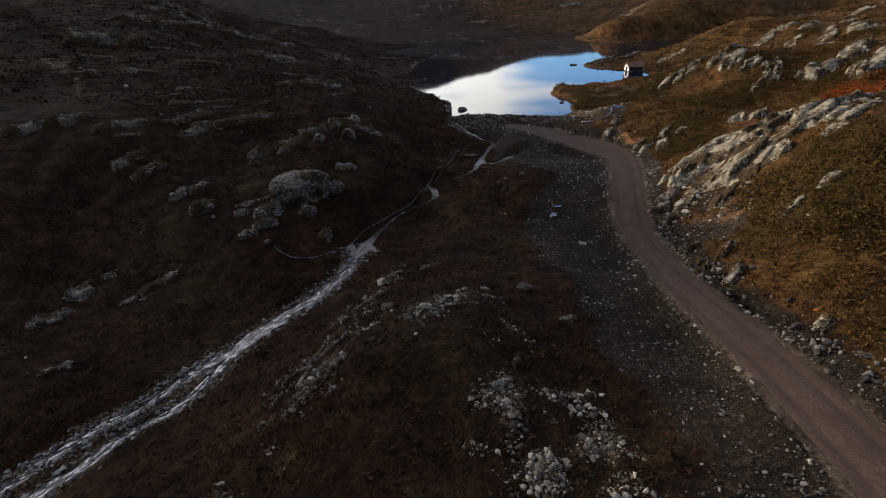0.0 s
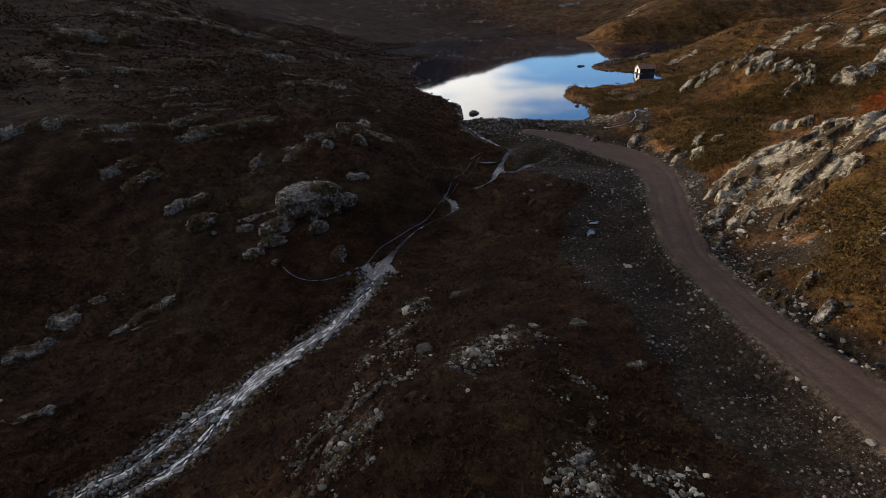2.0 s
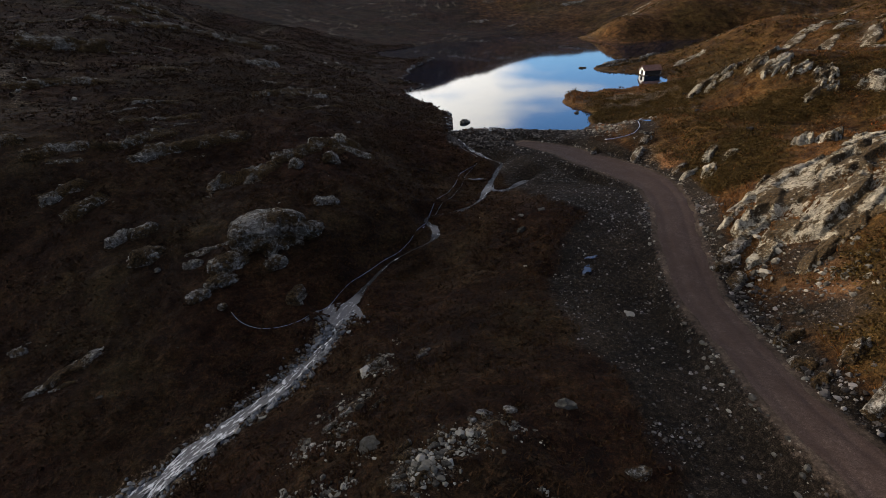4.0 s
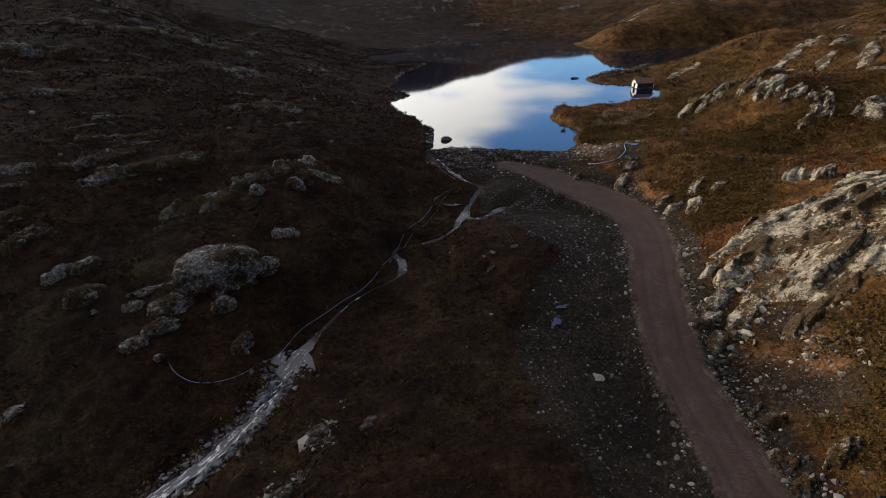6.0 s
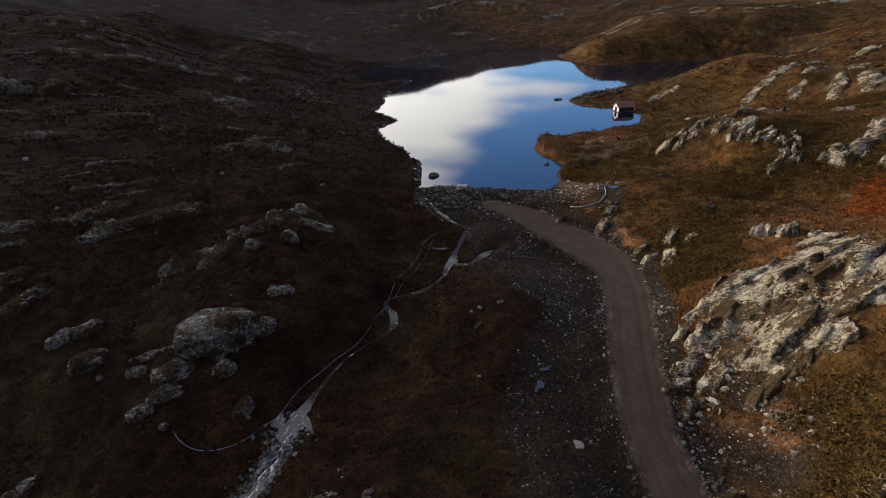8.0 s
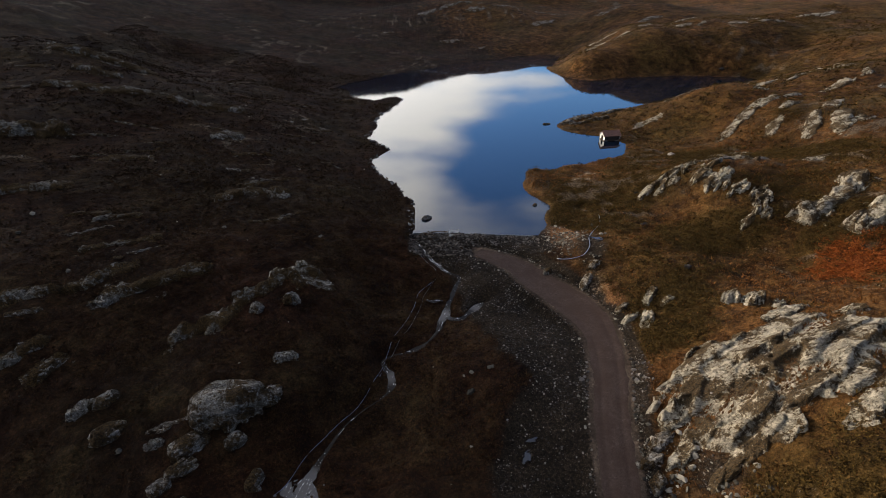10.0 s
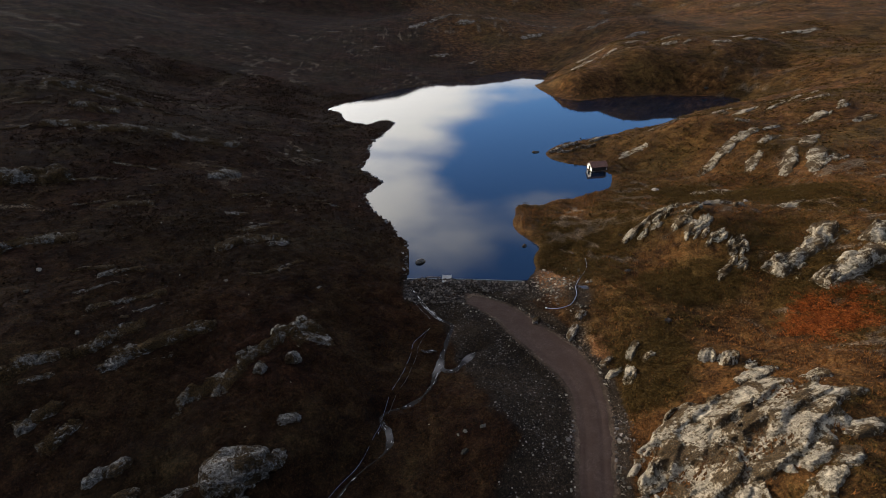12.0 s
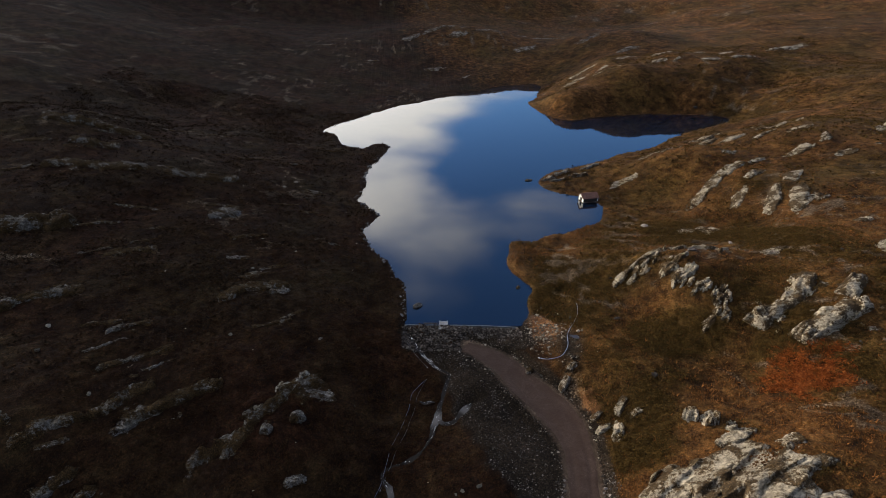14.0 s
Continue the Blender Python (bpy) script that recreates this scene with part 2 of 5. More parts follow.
# Grass and heather of the shaded side: darker copies with the shade in their colour.
SHADED_GRASS = varied_material("shaded_grass_blade", (0.0125, 0.0064, 0.0028), (0.058, 0.027, 0.0105))
SHADED_LEAF = varied_material("shaded_heather_leaf", (0.0085, 0.0055, 0.0026), (0.044, 0.0215, 0.0085))
BRACKEN = varied_material("bracken_leaf", (0.060, 0.0125, 0.0036), (0.30, 0.085, 0.018))
HOSE = plain_material("blue_plastic", (0.10, 0.12, 0.19), (0.20, 0.225, 0.31), 3.0, 0.35, 0.1)
PIPE_GREY = plain_material("pale_plastic", (0.42, 0.43, 0.42), (0.62, 0.62, 0.60), 3.0, 0.45, 0.1)
PIPE_DARK = plain_material("grey_plastic", (0.08, 0.085, 0.09), (0.16, 0.165, 0.17), 3.0, 0.45, 0.1)
CONCRETE = plain_material("concrete", (0.20, 0.19, 0.175), (0.36, 0.35, 0.33), 3.0, 0.85, 0.4)
SILL = plain_material("wet_concrete", (0.05, 0.052, 0.055), (0.16, 0.165, 0.17), 3.0, 0.5, 0.4)
PAINT = plain_material("white_boarding", (0.62, 0.61, 0.58), (0.82, 0.81, 0.78), 3.0, 0.7, 0.2)
ROOF = plain_material("rusty_roof_sheet", (0.10, 0.055, 0.042), (0.20, 0.11, 0.085), 2.0, 0.85, 0.3)
TIMBER = plain_material("weathered_timber", (0.07, 0.05, 0.04), (0.17, 0.13, 0.10), 4.0, 0.85, 0.4)
# near-black wood for the door, the side walls and the hatch's slot
SHADOW_WOOD = plain_material("dark_wood", (0.02, 0.017, 0.015), (0.05, 0.042, 0.036), 4.0, 0.8, 0.3)


# ---- meshes ----
def mesh_from(name, verts, faces, mat, smooth=True):
    """A mesh from arrays of corners and of triangles or quads."""
    me = bpy.data.meshes.new(name)
    verts, faces = np.asarray(verts, np.float32), np.asarray(faces, np.int32)
    k = faces.shape[1]
    me.vertices.add(len(verts))
    me.vertices.foreach_set("co", verts.ravel())
    me.loops.add(faces.size)
    me.loops.foreach_set("vertex_index", faces.ravel())
    me.polygons.add(len(faces))
    me.polygons.foreach_set("loop_start", np.arange(0, faces.size, k, dtype=np.int32))
    me.polygons.foreach_set("use_smooth", np.full(len(faces), smooth))
    me.update(calc_edges=True)
    me.validate()
    if mat:
        me.materials.append(mat)
    return me


def part(name, bm, mat, parent, label=""):
    me = bpy.data.meshes.new(name)
    bm.to_mesh(me)
    bm.free()
    me.materials.append(mat)
    ob = new(name, me)
    ob.parent = parent
    return tagged(ob, label)


def box_bm(size, at=(0, 0, 0), bevel=0.02, turn=0.0):
    bm = bmesh.new()
    bmesh.ops.create_cube(bm, size=1.0, matrix=pose(*at, 0, 0, turn) @ Matrix.Diagonal((*size, 1)))
    if bevel:
        bmesh.ops.bevel(bm, geom=bm.edges[:], offset=bevel, segments=1, affect="EDGES")
    return bm


# ---- noise, curves and distances ----
def lattice(ix, iy, iz, seed):
    n = (ix * 374761393 + iy * 668265263 + iz * 2147483647 + seed * 1274126177) & 0xFFFFFFFF
    n = ((n ^ (n >> 13)) * 1274126177) & 0xFFFFFFFF
    n = ((n ^ (n >> 15)) * 668265263) & 0xFFFFFFFF
    return ((n ^ (n >> 16)) & 0xFFFF) / 65535.0


def value_noise(x, y, z, seed):
    x, y, z = np.broadcast_arrays(x, y, z)
    ix, iy, iz = (np.floor(v).astype(np.int64) for v in (x, y, z))
    fx, fy, fz = x - ix, y - iy, z - iz
    fx, fy, fz = (f * f * (3 - 2 * f) for f in (fx, fy, fz))
    total = 0.0
    for a in (0, 1):
        for b in (0, 1):
            for c in (0, 1):
                total = total + lattice(ix + a, iy + b, iz + c, seed) * (fx if a else 1 - fx) * (fy if b else 1 - fy) * (fz if c else 1 - fz)
    return total


def flat_noise(x, y, seed):
    ix, iy = np.floor(x).astype(np.int64), np.floor(y).astype(np.int64)
    fx, fy = x - ix, y - iy
    fx, fy = fx * fx * (3 - 2 * fx), fy * fy * (3 - 2 * fy)
    total = 0.0
    for a in (0, 1):
        for b in (0, 1):
            total = total + lattice(ix + a, iy + b, 0, seed) * (fx if a else 1 - fx) * (fy if b else 1 - fy)
    return total


def fbm(x, y, size, octaves=4, seed=0, gain=0.5):
    """Noise about 0, from -1 to 1, with lumps of that size in metres."""
    total, amp, norm = 0.0, 1.0, 0.0
    ca, sa = math.cos(0.6), math.sin(0.6)
    x, y = x / size, y / size
    for k in range(octaves):
        total, norm = total + amp * (flat_noise(x, y, seed + k) * 2 - 1), norm + amp
        amp *= gain
        x, y = (ca * x - sa * y) * 2.03 + 17.3, (sa * x + ca * y) * 2.03 - 9.1
    return total / norm


def fbm3(p, size, octaves=4, seed=0, gain=0.5):
    total, amp, norm, q = 0.0, 1.0, 0.0, p / size
    for k in range(octaves):
        total, norm = total + amp * (value_noise(q[:, 0], q[:, 1], q[:, 2], seed + k) * 2 - 1), norm + amp
        amp, q = amp * gain, q[:, [1, 2, 0]] * 2.03 + 11.7
    return total / norm


def smooth(a, b, v):
    s = np.clip((v - a) / (b - a), 0, 1)
    return s * s * (3 - 2 * s)


def glide(points, step):
    """A smooth line through the points, resampled."""
    p = np.array(points, float)
    p = np.vstack([2 * p[0] - p[1], p, 2 * p[-1] - p[-2]])
    out = []
    for k in range(1, len(p) - 2):
        n = max(2, int(np.linalg.norm(p[k + 1, :2] - p[k, :2]) / step))
        u = np.arange(n)[:, None] / n
        out.append(0.5 * (2 * p[k] + (p[k + 1] - p[k - 1]) * u + (2 * p[k - 1] - 5 * p[k] + 4 * p[k + 1] - p[k + 2]) * u ** 2
                          + (3 * p[k] - p[k - 1] - 3 * p[k + 1] + p[k + 2]) * u ** 3))
    return np.vstack(out + [p[-2][None]])


def along(x, y, line, margin=9.0):
    """The distance to a line of rows (x, y, ...), and the line's other columns at the nearest place; far off: a thousand, and noughts."""
    best = np.full(x.shape, 1e3)
    rest_of = np.zeros((*x.shape, line.shape[1] - 2))
    for k in range(0, len(line) - 1, 12):
        piece = line[k:k + 13]
        low, high = piece[:, :2].min(0) - margin, piece[:, :2].max(0) + margin
        near = np.nonzero((x > low[0]) & (x < high[0]) & (y > low[1]) & (y < high[1]))[0]
        if not len(near):
            continue
        px, py, d, r = x[near], y[near], best[near], rest_of[near]
        for a, b in zip(piece[:-1], piece[1:]):
            v = b[:2] - a[:2]
            u = np.clip(((px - a[0]) * v[0] + (py - a[1]) * v[1]) / max(v @ v, 1e-9), 0, 1)
            e = np.hypot(px - a[0] - u * v[0], py - a[1] - u * v[1])
            m = e < d
            d[m] = e[m]
            r[m] = a[2:] + (b[2:] - a[2:]) * u[m][:, None]
        best[near], rest_of[near] = d, r
    return best, rest_of


def inside(x, y, ring):
    hit = np.zeros(x.shape, bool)
    for a, b in zip(ring, np.roll(ring, -1, axis=0)):
        cross = (a[1] > y) != (b[1] > y)
        hit ^= cross & (x < (b[0] - a[0]) * (y - a[1]) / (b[1] - a[1] + 1e-12) + a[0])
    return hit


# ---- the plan ----
WEST_SHORE = [(0.8, 98.1), (1.6, 109.0), (1.0, 114.1), (-0.9, 117.6), (-2.2, 123.0), (-5.6, 126.6), (-7.1, 131.9), (-8.8, 138.3), (-5.9, 149.3), (-9.0, 156.7), (-12.2, 160.8), (-9.8, 171.1), (-10.1, 187.2), (-3.7, 212.9), (-9.0, 218.0), (-14.1, 212.5), (-22.8, 218.7), (-24.5, 231.2), (-31.8, 238.1), (-26.4, 250.0), (-14.8, 264.7), (-1.6, 281.4), (16.1, 295.6), (46.6, 320.2), (65.2, 332.1)]
EAST_SHORE = [(81.0, 333.9), (83.7, 328.0), (73.3, 297.8), (66.3, 284.3), (65.8, 270.0), (69.7, 253.1), (76.8, 245.9), (102.5, 251.7), (129.1, 251.0), (146.6, 239.3), (111.9, 216.7), (96.0, 202.5), (80.3, 195.6), (63.8, 183.9), (55.0, 180.6), (49.6, 178.3), (42.9, 169.9), (43.4, 164.9), (48.8, 159.3), (52.7, 155.8), (56.2, 150.4), (54.2, 143.5), (50.1, 138.5), (41.2, 133.6), (33.2, 130.3), (26.8, 129.3), (24.9, 125.2), (24.2, 117.3), (25.8, 111.9), (26.3, 107.8), (24.3, 101.0), (21.7, 95.4)]
SHORE = glide(WEST_SHORE + EAST_SHORE, 1.0)
SHORE[2:-2] += np.stack([fbm(SHORE[:, 0], SHORE[:, 1], 4.0, 3, 101), fbm(SHORE[:, 0], SHORE[:, 1], 4.0, 3, 107)], 1)[2:-2] * 1.3
DAM = glide([(0.6, 98.2), (7.5, 97.5), (14.5, 96.7), (21.4, 95.6)], 1.0)
# x, y, height and half the width
ROAD_LINE = glide([(11.4, 92.4, -0.78, 1.3), (13.8, 90.4, -0.72, 1.8), (16.8, 87.2, -0.65, 2.2), (19.0, 82.8, -0.6, 2.6), (21.5, 78.4, -0.55, 2.9), (23.5, 73.6, -0.5, 2.8), (23.9, 68.6, -0.25, 2.2), (22.6, 61.8, 0.0, 2.0), (20.7, 55.5, -0.2, 1.85),
                   (19.7, 51.0, -0.6, 1.8), (18.8, 46.5, -0.9, 1.7), (18.5, 43.0, -0.7, 1.6), (18.1, 39.0, -0.2, 1.5), (17.5, 33.5, 0.6, 1.5),
                   (17.9, 28.5, 1.0, 1.7), (18.2, 24.5, 1.3, 1.8), (18.3, 20.5, 1.6, 1.9), (18.0, 12.0, 2.1, 2.0), (16.0, 0.0, 2.6, 2.0), (9.0, -40.0, 4.0, 2.0)], 0.6)
# x, y, height of the water, half the width, foam
BROOK_LINE = glide([(1.3, 96.6, -0.5, 0.22, 0.3), (2.8, 93.4, -0.95, 0.35, 0.45), (4.1, 90.8, -1.5, 0.4, 0.55), (5.6, 89.0, -1.8, 0.45, 0.75), (7.0, 88.0, -2.2, 0.3, 0.3), (8.1, 87.1, -2.45, 0.28, 0.0), (7.3, 84.8, -2.6, 0.26, 0.0),
                    (6.8, 83.2, -2.7, 0.36, 0.0), (6.3, 81.4, -2.85, 0.3, 0.0), (5.9, 79.8, -2.95, 0.42, 0.0), (5.3, 78.0, -3.02, 0.62, 0.0), (4.6, 75.6, -3.12, 0.36, 0.0), (3.6, 73.5, -3.2, 0.2, 0.0), (2.4, 72.0, -3.25, 0.26, 0.0),
                    (1.2, 71.1, -3.3, 0.4, 0.0), (0.0, 70.6, -3.33, 0.22, 0.0), (-1.4, 70.3, -3.36, 0.16, 0.0), (-2.7, 69.2, -3.42, 0.2, 0.1), (-2.2, 68.0, -3.5, 0.36, 0.0), (-1.6, 66.6, -3.55, 0.55, 0.0), (-1.6, 65.0, -3.65, 0.42, 0.0), (-2.0, 63.9, -3.8, 0.12, 0.0), (-4.3, 62.0, -4.05, 0.08, 0.0)], 0.4)
MIDDLE_BROOK = glide([(-4.3, 62.0, -4.05, 0.08, 0.0), (-6.3, 60.0, -4.4, 0.1, 0.0), (-8.4, 56.2, -5.0, 0.3, 0.0), (-9.0, 54.4, -5.2, 0.9, 0.05), (-9.5, 53.0, -5.26, 2.1, 0.1), (-9.8, 51.9, -5.30, 1.7, 0.15), (-10.0, 51.0, -5.34, 0.8, 0.3), (-10.2, 49.8, -5.55, 0.35, 0.75),
                      (-10.8, 47.8, -5.7, 0.5, 0.8), (-12.3, 44.8, -5.95, 0.55, 0.6), (-14.3, 42.1, -6.25, 0.6, 0.6)], 0.4)
LOWER_BROOK = glide([(-14.3, 42.1, -6.25, 0.6, 0.6), (-16.6, 39.4, -6.65, 0.8, 0.65), (-18.4, 37.2, -7.0, 0.65, 0.75), (-19.4, 34.2, -7.3, 0.35, 0.95), (-20.4, 31.6, -7.6, 0.4, 0.95),
                     (-21.6, 29.7, -7.8, 0.42, 0.95), (-23.2, 28.6, -8.0, 0.4, 0.85), (-24.8, 26.9, -8.3, 0.45, 0.8), (-29.0, 21.0, -9.0, 0.6, 0.8), (-38.0, 8.0, -10.8, 0.8, 0.8)], 0.5)
SIDE_BROOK = glide([(-18.0, 37.0, -7.0, 0.4, 0.6), (-20.0, 35.6, -7.25, 0.5, 0.8), (-22.7, 32.5, -7.7, 0.35, 0.9), (-24.4, 30.2, -8.0, 0.32, 0.9), (-27.0, 28.6, -8.4, 0.35, 0.8), (-32.0, 22.0, -9.2, 0.4, 0.7)], 0.5)
SIDE_POOL = glide([(5.6, 77.7, -3.0, 0.5, 0.0), (6.7, 77.1, -2.99, 0.42, 0.0), (7.8, 77.2, -2.98, 0.36, 0.0), (8.8, 78.4, -2.97, 0.34, 0.0), (9.7, 79.5, -2.96, 0.6, 0.0), (10.6, 80.3, -2.95, 0.45, 0.0), (11.2, 80.8, -2.94, 0.16, 0.0)], 0.4)
SEEP = glide([(2.9, 81.7, -2.72, 0.16, 0.0), (3.8, 81.3, -2.74, 0.36, 0.0), (4.6, 81.5, -2.76, 0.28, 0.0), (5.3, 81.3, -2.78, 0.1, 0.0)], 0.3)
WATERS = (BROOK_LINE, MIDDLE_BROOK, LOWER_BROOK, SIDE_BROOK, SIDE_POOL, SEEP)
RELIEF_BASE = 3.34
SOUTH_RELIEF = [
    (-76, 50, 26, -3.0), (-52, 40, 9, -2.0), (-48, 8, 26, -12.8), (-46, 58, 9, -3.2), (-40, 4, 9, -2.3),
    (-40, 46, 9, -4.0), (-34, 58, 9, -1.1), (-20, 36, 26, -9.2), (-10, 46, 9, -1.2), (-4, 28, 9, 3.3),
    (-4, 40, 9, 0.9), (-4, 58, 9, -3.9), (11, 52, 15, -3.3), (14, 28, 9, -2.2), (20, 40, 9, -0.9),
    (20, 46, 9, -2.5), (22, -6, 26, -2.0), (32, 4, 9, 2.5), (32, 34, 9, 2.4), (32, 46, 9, -0.8),
    (38, 40, 9, 4.9), (38, 52, 9, 2.5), (44, 34, 9, -3.9), (50, 58, 9, 1.5),
]
SOUTH_RELIEF_MORE = [
    (62, 4, 9, 5.2), (62, 22, 9, 2.3), (64, 36, 26, 6.4), (80, 52, 9, 3.3),
]
WEST_RELIEF = [
    (-160, 180, 80, 17.8), (-135, 130, 45, 9.5), (-110, 80, 45, 7.9), (-106, 142, 15, -2.2), (-106, 178, 15, 4.9),
    (-88, 160, 15, 2.3), (-88, 178, 15, 3.5), (-88, 196, 15, 3.1), (-76, 134, 26, 3.1), (-62, 162, 26, 5.6),
    (-52, 76, 9, 1.5), (-48, 106, 26, 2.7), (-34, 133, 15, 1.0), (-28, 70, 9, -1.7), (-25, 79, 15, 0.9),
    (-16, 64, 9, 0.4), (-16, 97, 15, 0.9), (-10, 76, 9, 1.2), (-6, 148, 26, -2.9), (-6, 190, 26, -2.5),
    (-4, 124, 9, -1.3), (2, 79, 15, -6.6), (2, 106, 15, -2.4), (8, 218, 26, -1.6),
]
WEST_RELIEF_MORE = [
    (14, 124, 9, -1.5),
]
EAST_RELIEF = [
    (20, 76, 9, -2.2), (20, 94, 9, -1.2), (20, 106, 15, -2.9), (26, 64, 9, -2.3), (26, 76, 9, -2.2),
    (32, 88, 9, 0.2), (38, 106, 9, -2.1), (44, 64, 9, -0.0), (44, 82, 9, -0.8), (44, 94, 9, -4.0),
    (50, 76, 9, -2.5), (56, 88, 9, -1.6), (56, 97, 15, 7.3), (62, 94, 9, -3.9), (62, 112, 9, -1.5),
    (68, 70, 9, 1.2), (74, 88, 15, 3.1), (80, 106, 9, 2.1), (80, 124, 9, -3.1), (106, 78, 26, 4.4),
    (160, 100, 80, 14.5),
]
HUT_RELIEF = [
    (38, 133, 15, -1.6), (40, 155, 45, -3.9), (65, 142, 15, -2.3), (65, 230, 45, -6.8), (74, 151, 15, -2.8),
    (74, 187, 15, -1.0), (83, 160, 15, 8.4), (92, 133, 15, 2.8), (92, 205, 15, -2.3), (110, 214, 15, -3.4),
    (119, 160, 15, 3.1), (134, 176, 26, 3.0), (137, 205, 15, -2.8), (164, 223, 15, -2.4), (190, 155, 45, 5.0),
    (215, 205, 45, 8.8), (246, 218, 26, 5.0),
]
NORTH_RELIEF = [
    (-160, 300, 80, 11.6), (-160, 340, 80, 13.0), (-146, 232, 26, 3.5), (-104, 400, 26, 8.8), (-90, 232, 26, -3.1),
    (-88, 250, 15, -2.3), (-61, 259, 15, 1.7), (-40, 420, 80, 11.6), (-34, 232, 26, -3.5), (-10, 280, 45, -4.6),
    (-10, 355, 45, -0.9), (15, 455, 45, 10.4), (22, 344, 26, -3.9), (29, 295, 15, -2.9), (36, 386, 26, -0.6),
    (47, 268, 15, -2.4), (64, 316, 26, -6.6), (65, 277, 15, -2.6), (65, 430, 45, 12.0), (78, 386, 26, -0.9),
    (83, 268, 15, 7.8), (83, 286, 15, -3.2), (83, 322, 15, -2.1), (92, 304, 15, 1.9),
]
NORTH_RELIEF_MORE = [
    (92, 344, 26, -4.7), (101, 241, 15, -3.4), (110, 250, 15, -2.2), (110, 277, 15, 5.1), (119, 322, 15, 4.6),
    (120, 288, 26, 6.3), (128, 250, 15, -5.2), (128, 268, 15, 1.8), (134, 232, 26, -3.4), (140, 380, 45, 12.4),
    (146, 241, 15, -6.2), (146, 304, 15, 3.3), (155, 268, 15, 1.1), (162, 288, 26, 5.1), (173, 259, 15, -5.4),
    (182, 241, 15, 2.2), (204, 344, 26, -1.2), (232, 288, 26, -3.0), (260, 340, 130, 20.9), (260, 400, 26, 5.6),
]
RELIEF = SOUTH_RELIEF + SOUTH_RELIEF_MORE + WEST_RELIEF + WEST_RELIEF_MORE + EAST_RELIEF + HUT_RELIEF + NORTH_RELIEF + NORTH_RELIEF_MORE

# Unseen western crests are added and sized to shade the valley and moor.
# x, y, reach across and along, height
MOUNTAINS = [(-330, 270, 115, 150, 87), (-305, 450, 130, 100, 50), (-70, 740, 165, 120, 73), (-250, 660, 110, 120, 96), (240, 820, 220, 130, 29), (520, 640, 150, 140, 45), (-600, 700, 220, 220, 150),
             (-60, -520, 300, 170, 60), (620, 120, 200, 260, 60), (-620, -120, 240, 220, 70), (900, 1100, 400, 300, 120), (-200, 1500, 700, 300, 150)]
HEADLAND = [(50, 172.0, 6, 0.9), (58, 175, 8, 1.0), (70, 179, 11, 1.0)]


def landform(x, y):
    """The broad lie of the land, with the lake's basin, the dam's bank, the road's bed and the brook's channel."""
    h = np.full(x.shape, RELIEF_BASE)
    for cx, cy, r, a in RELIEF + HEADLAND:
        k = (np.abs(x - cx) < 3 * r) & (np.abs(y - cy) < 3 * r)
        h[k] += a * np.exp(-((x[k] - cx) ** 2 + (y[k] - cy) ** 2) / r ** 2)
    for cx, cy, rx, ry, a in MOUNTAINS:
        h += a * np.exp(-((x - cx) / rx) ** 2 - ((y - cy) / ry) ** 2)
    h += smooth(60, 140, np.hypot(x - 10, y - 60)) * (1.1 * fbm(x, y, 26, 4, 37) + 0.5 * fbm(x * 0.6 + y * 0.8, (y * 0.6 - x * 0.8) * 2.2, 16, 3, 38))
    far = smooth(250, 600, np.hypot(x - 20, y - 120))
    h += far * (18 + 22 * fbm(x, y, 160, 4, 31))
    d, _ = along(x, y, SHORE, 14.0)
    wet = inside(x, y, SHORE)
    dam, _ = along(x, y, DAM)
    south = (y < 98.6 - 0.125 * x) & (x > -8) & (x < 28)
    near_dam = smooth(-3.5, 0.8, x) * (1 - smooth(20.5, 25, x)) * (1 - smooth(6, 8, dam)) * south
    k = smooth(0.0, np.where((x > 38) & (y > 150) & (y < 186), 3.0, 9.0), d)
    rim = 0.10 + 0.45 * smooth(0, 2.0, d) + 0.15 * fbm(x, y, 3.0, 2, 77)
    land = np.maximum(h, 0.35 - 9.0 * (1 - smooth(93, 104, y))) * k + rim * (1 - k)
    berm = 0.28 - 0.36 * np.maximum(dam - 1.6, 0)
    land = land + (np.maximum(np.minimum(h, 0.1), berm) - land) * near_dam
    h = np.where(wet, -np.minimum(0.15 + 0.4 * d, 6.0), land)
    return h, d, wet, dam


def patch(x, y, cx, cy, rx, ry, turn=0.0):
    c, s = math.cos(radians(turn)), math.sin(radians(turn))
    u, v = ((x - cx) * c + (y - cy) * s) / rx, (-(x - cx) * s + (y - cy) * c) / ry
    return np.exp(-(u * u + v * v))


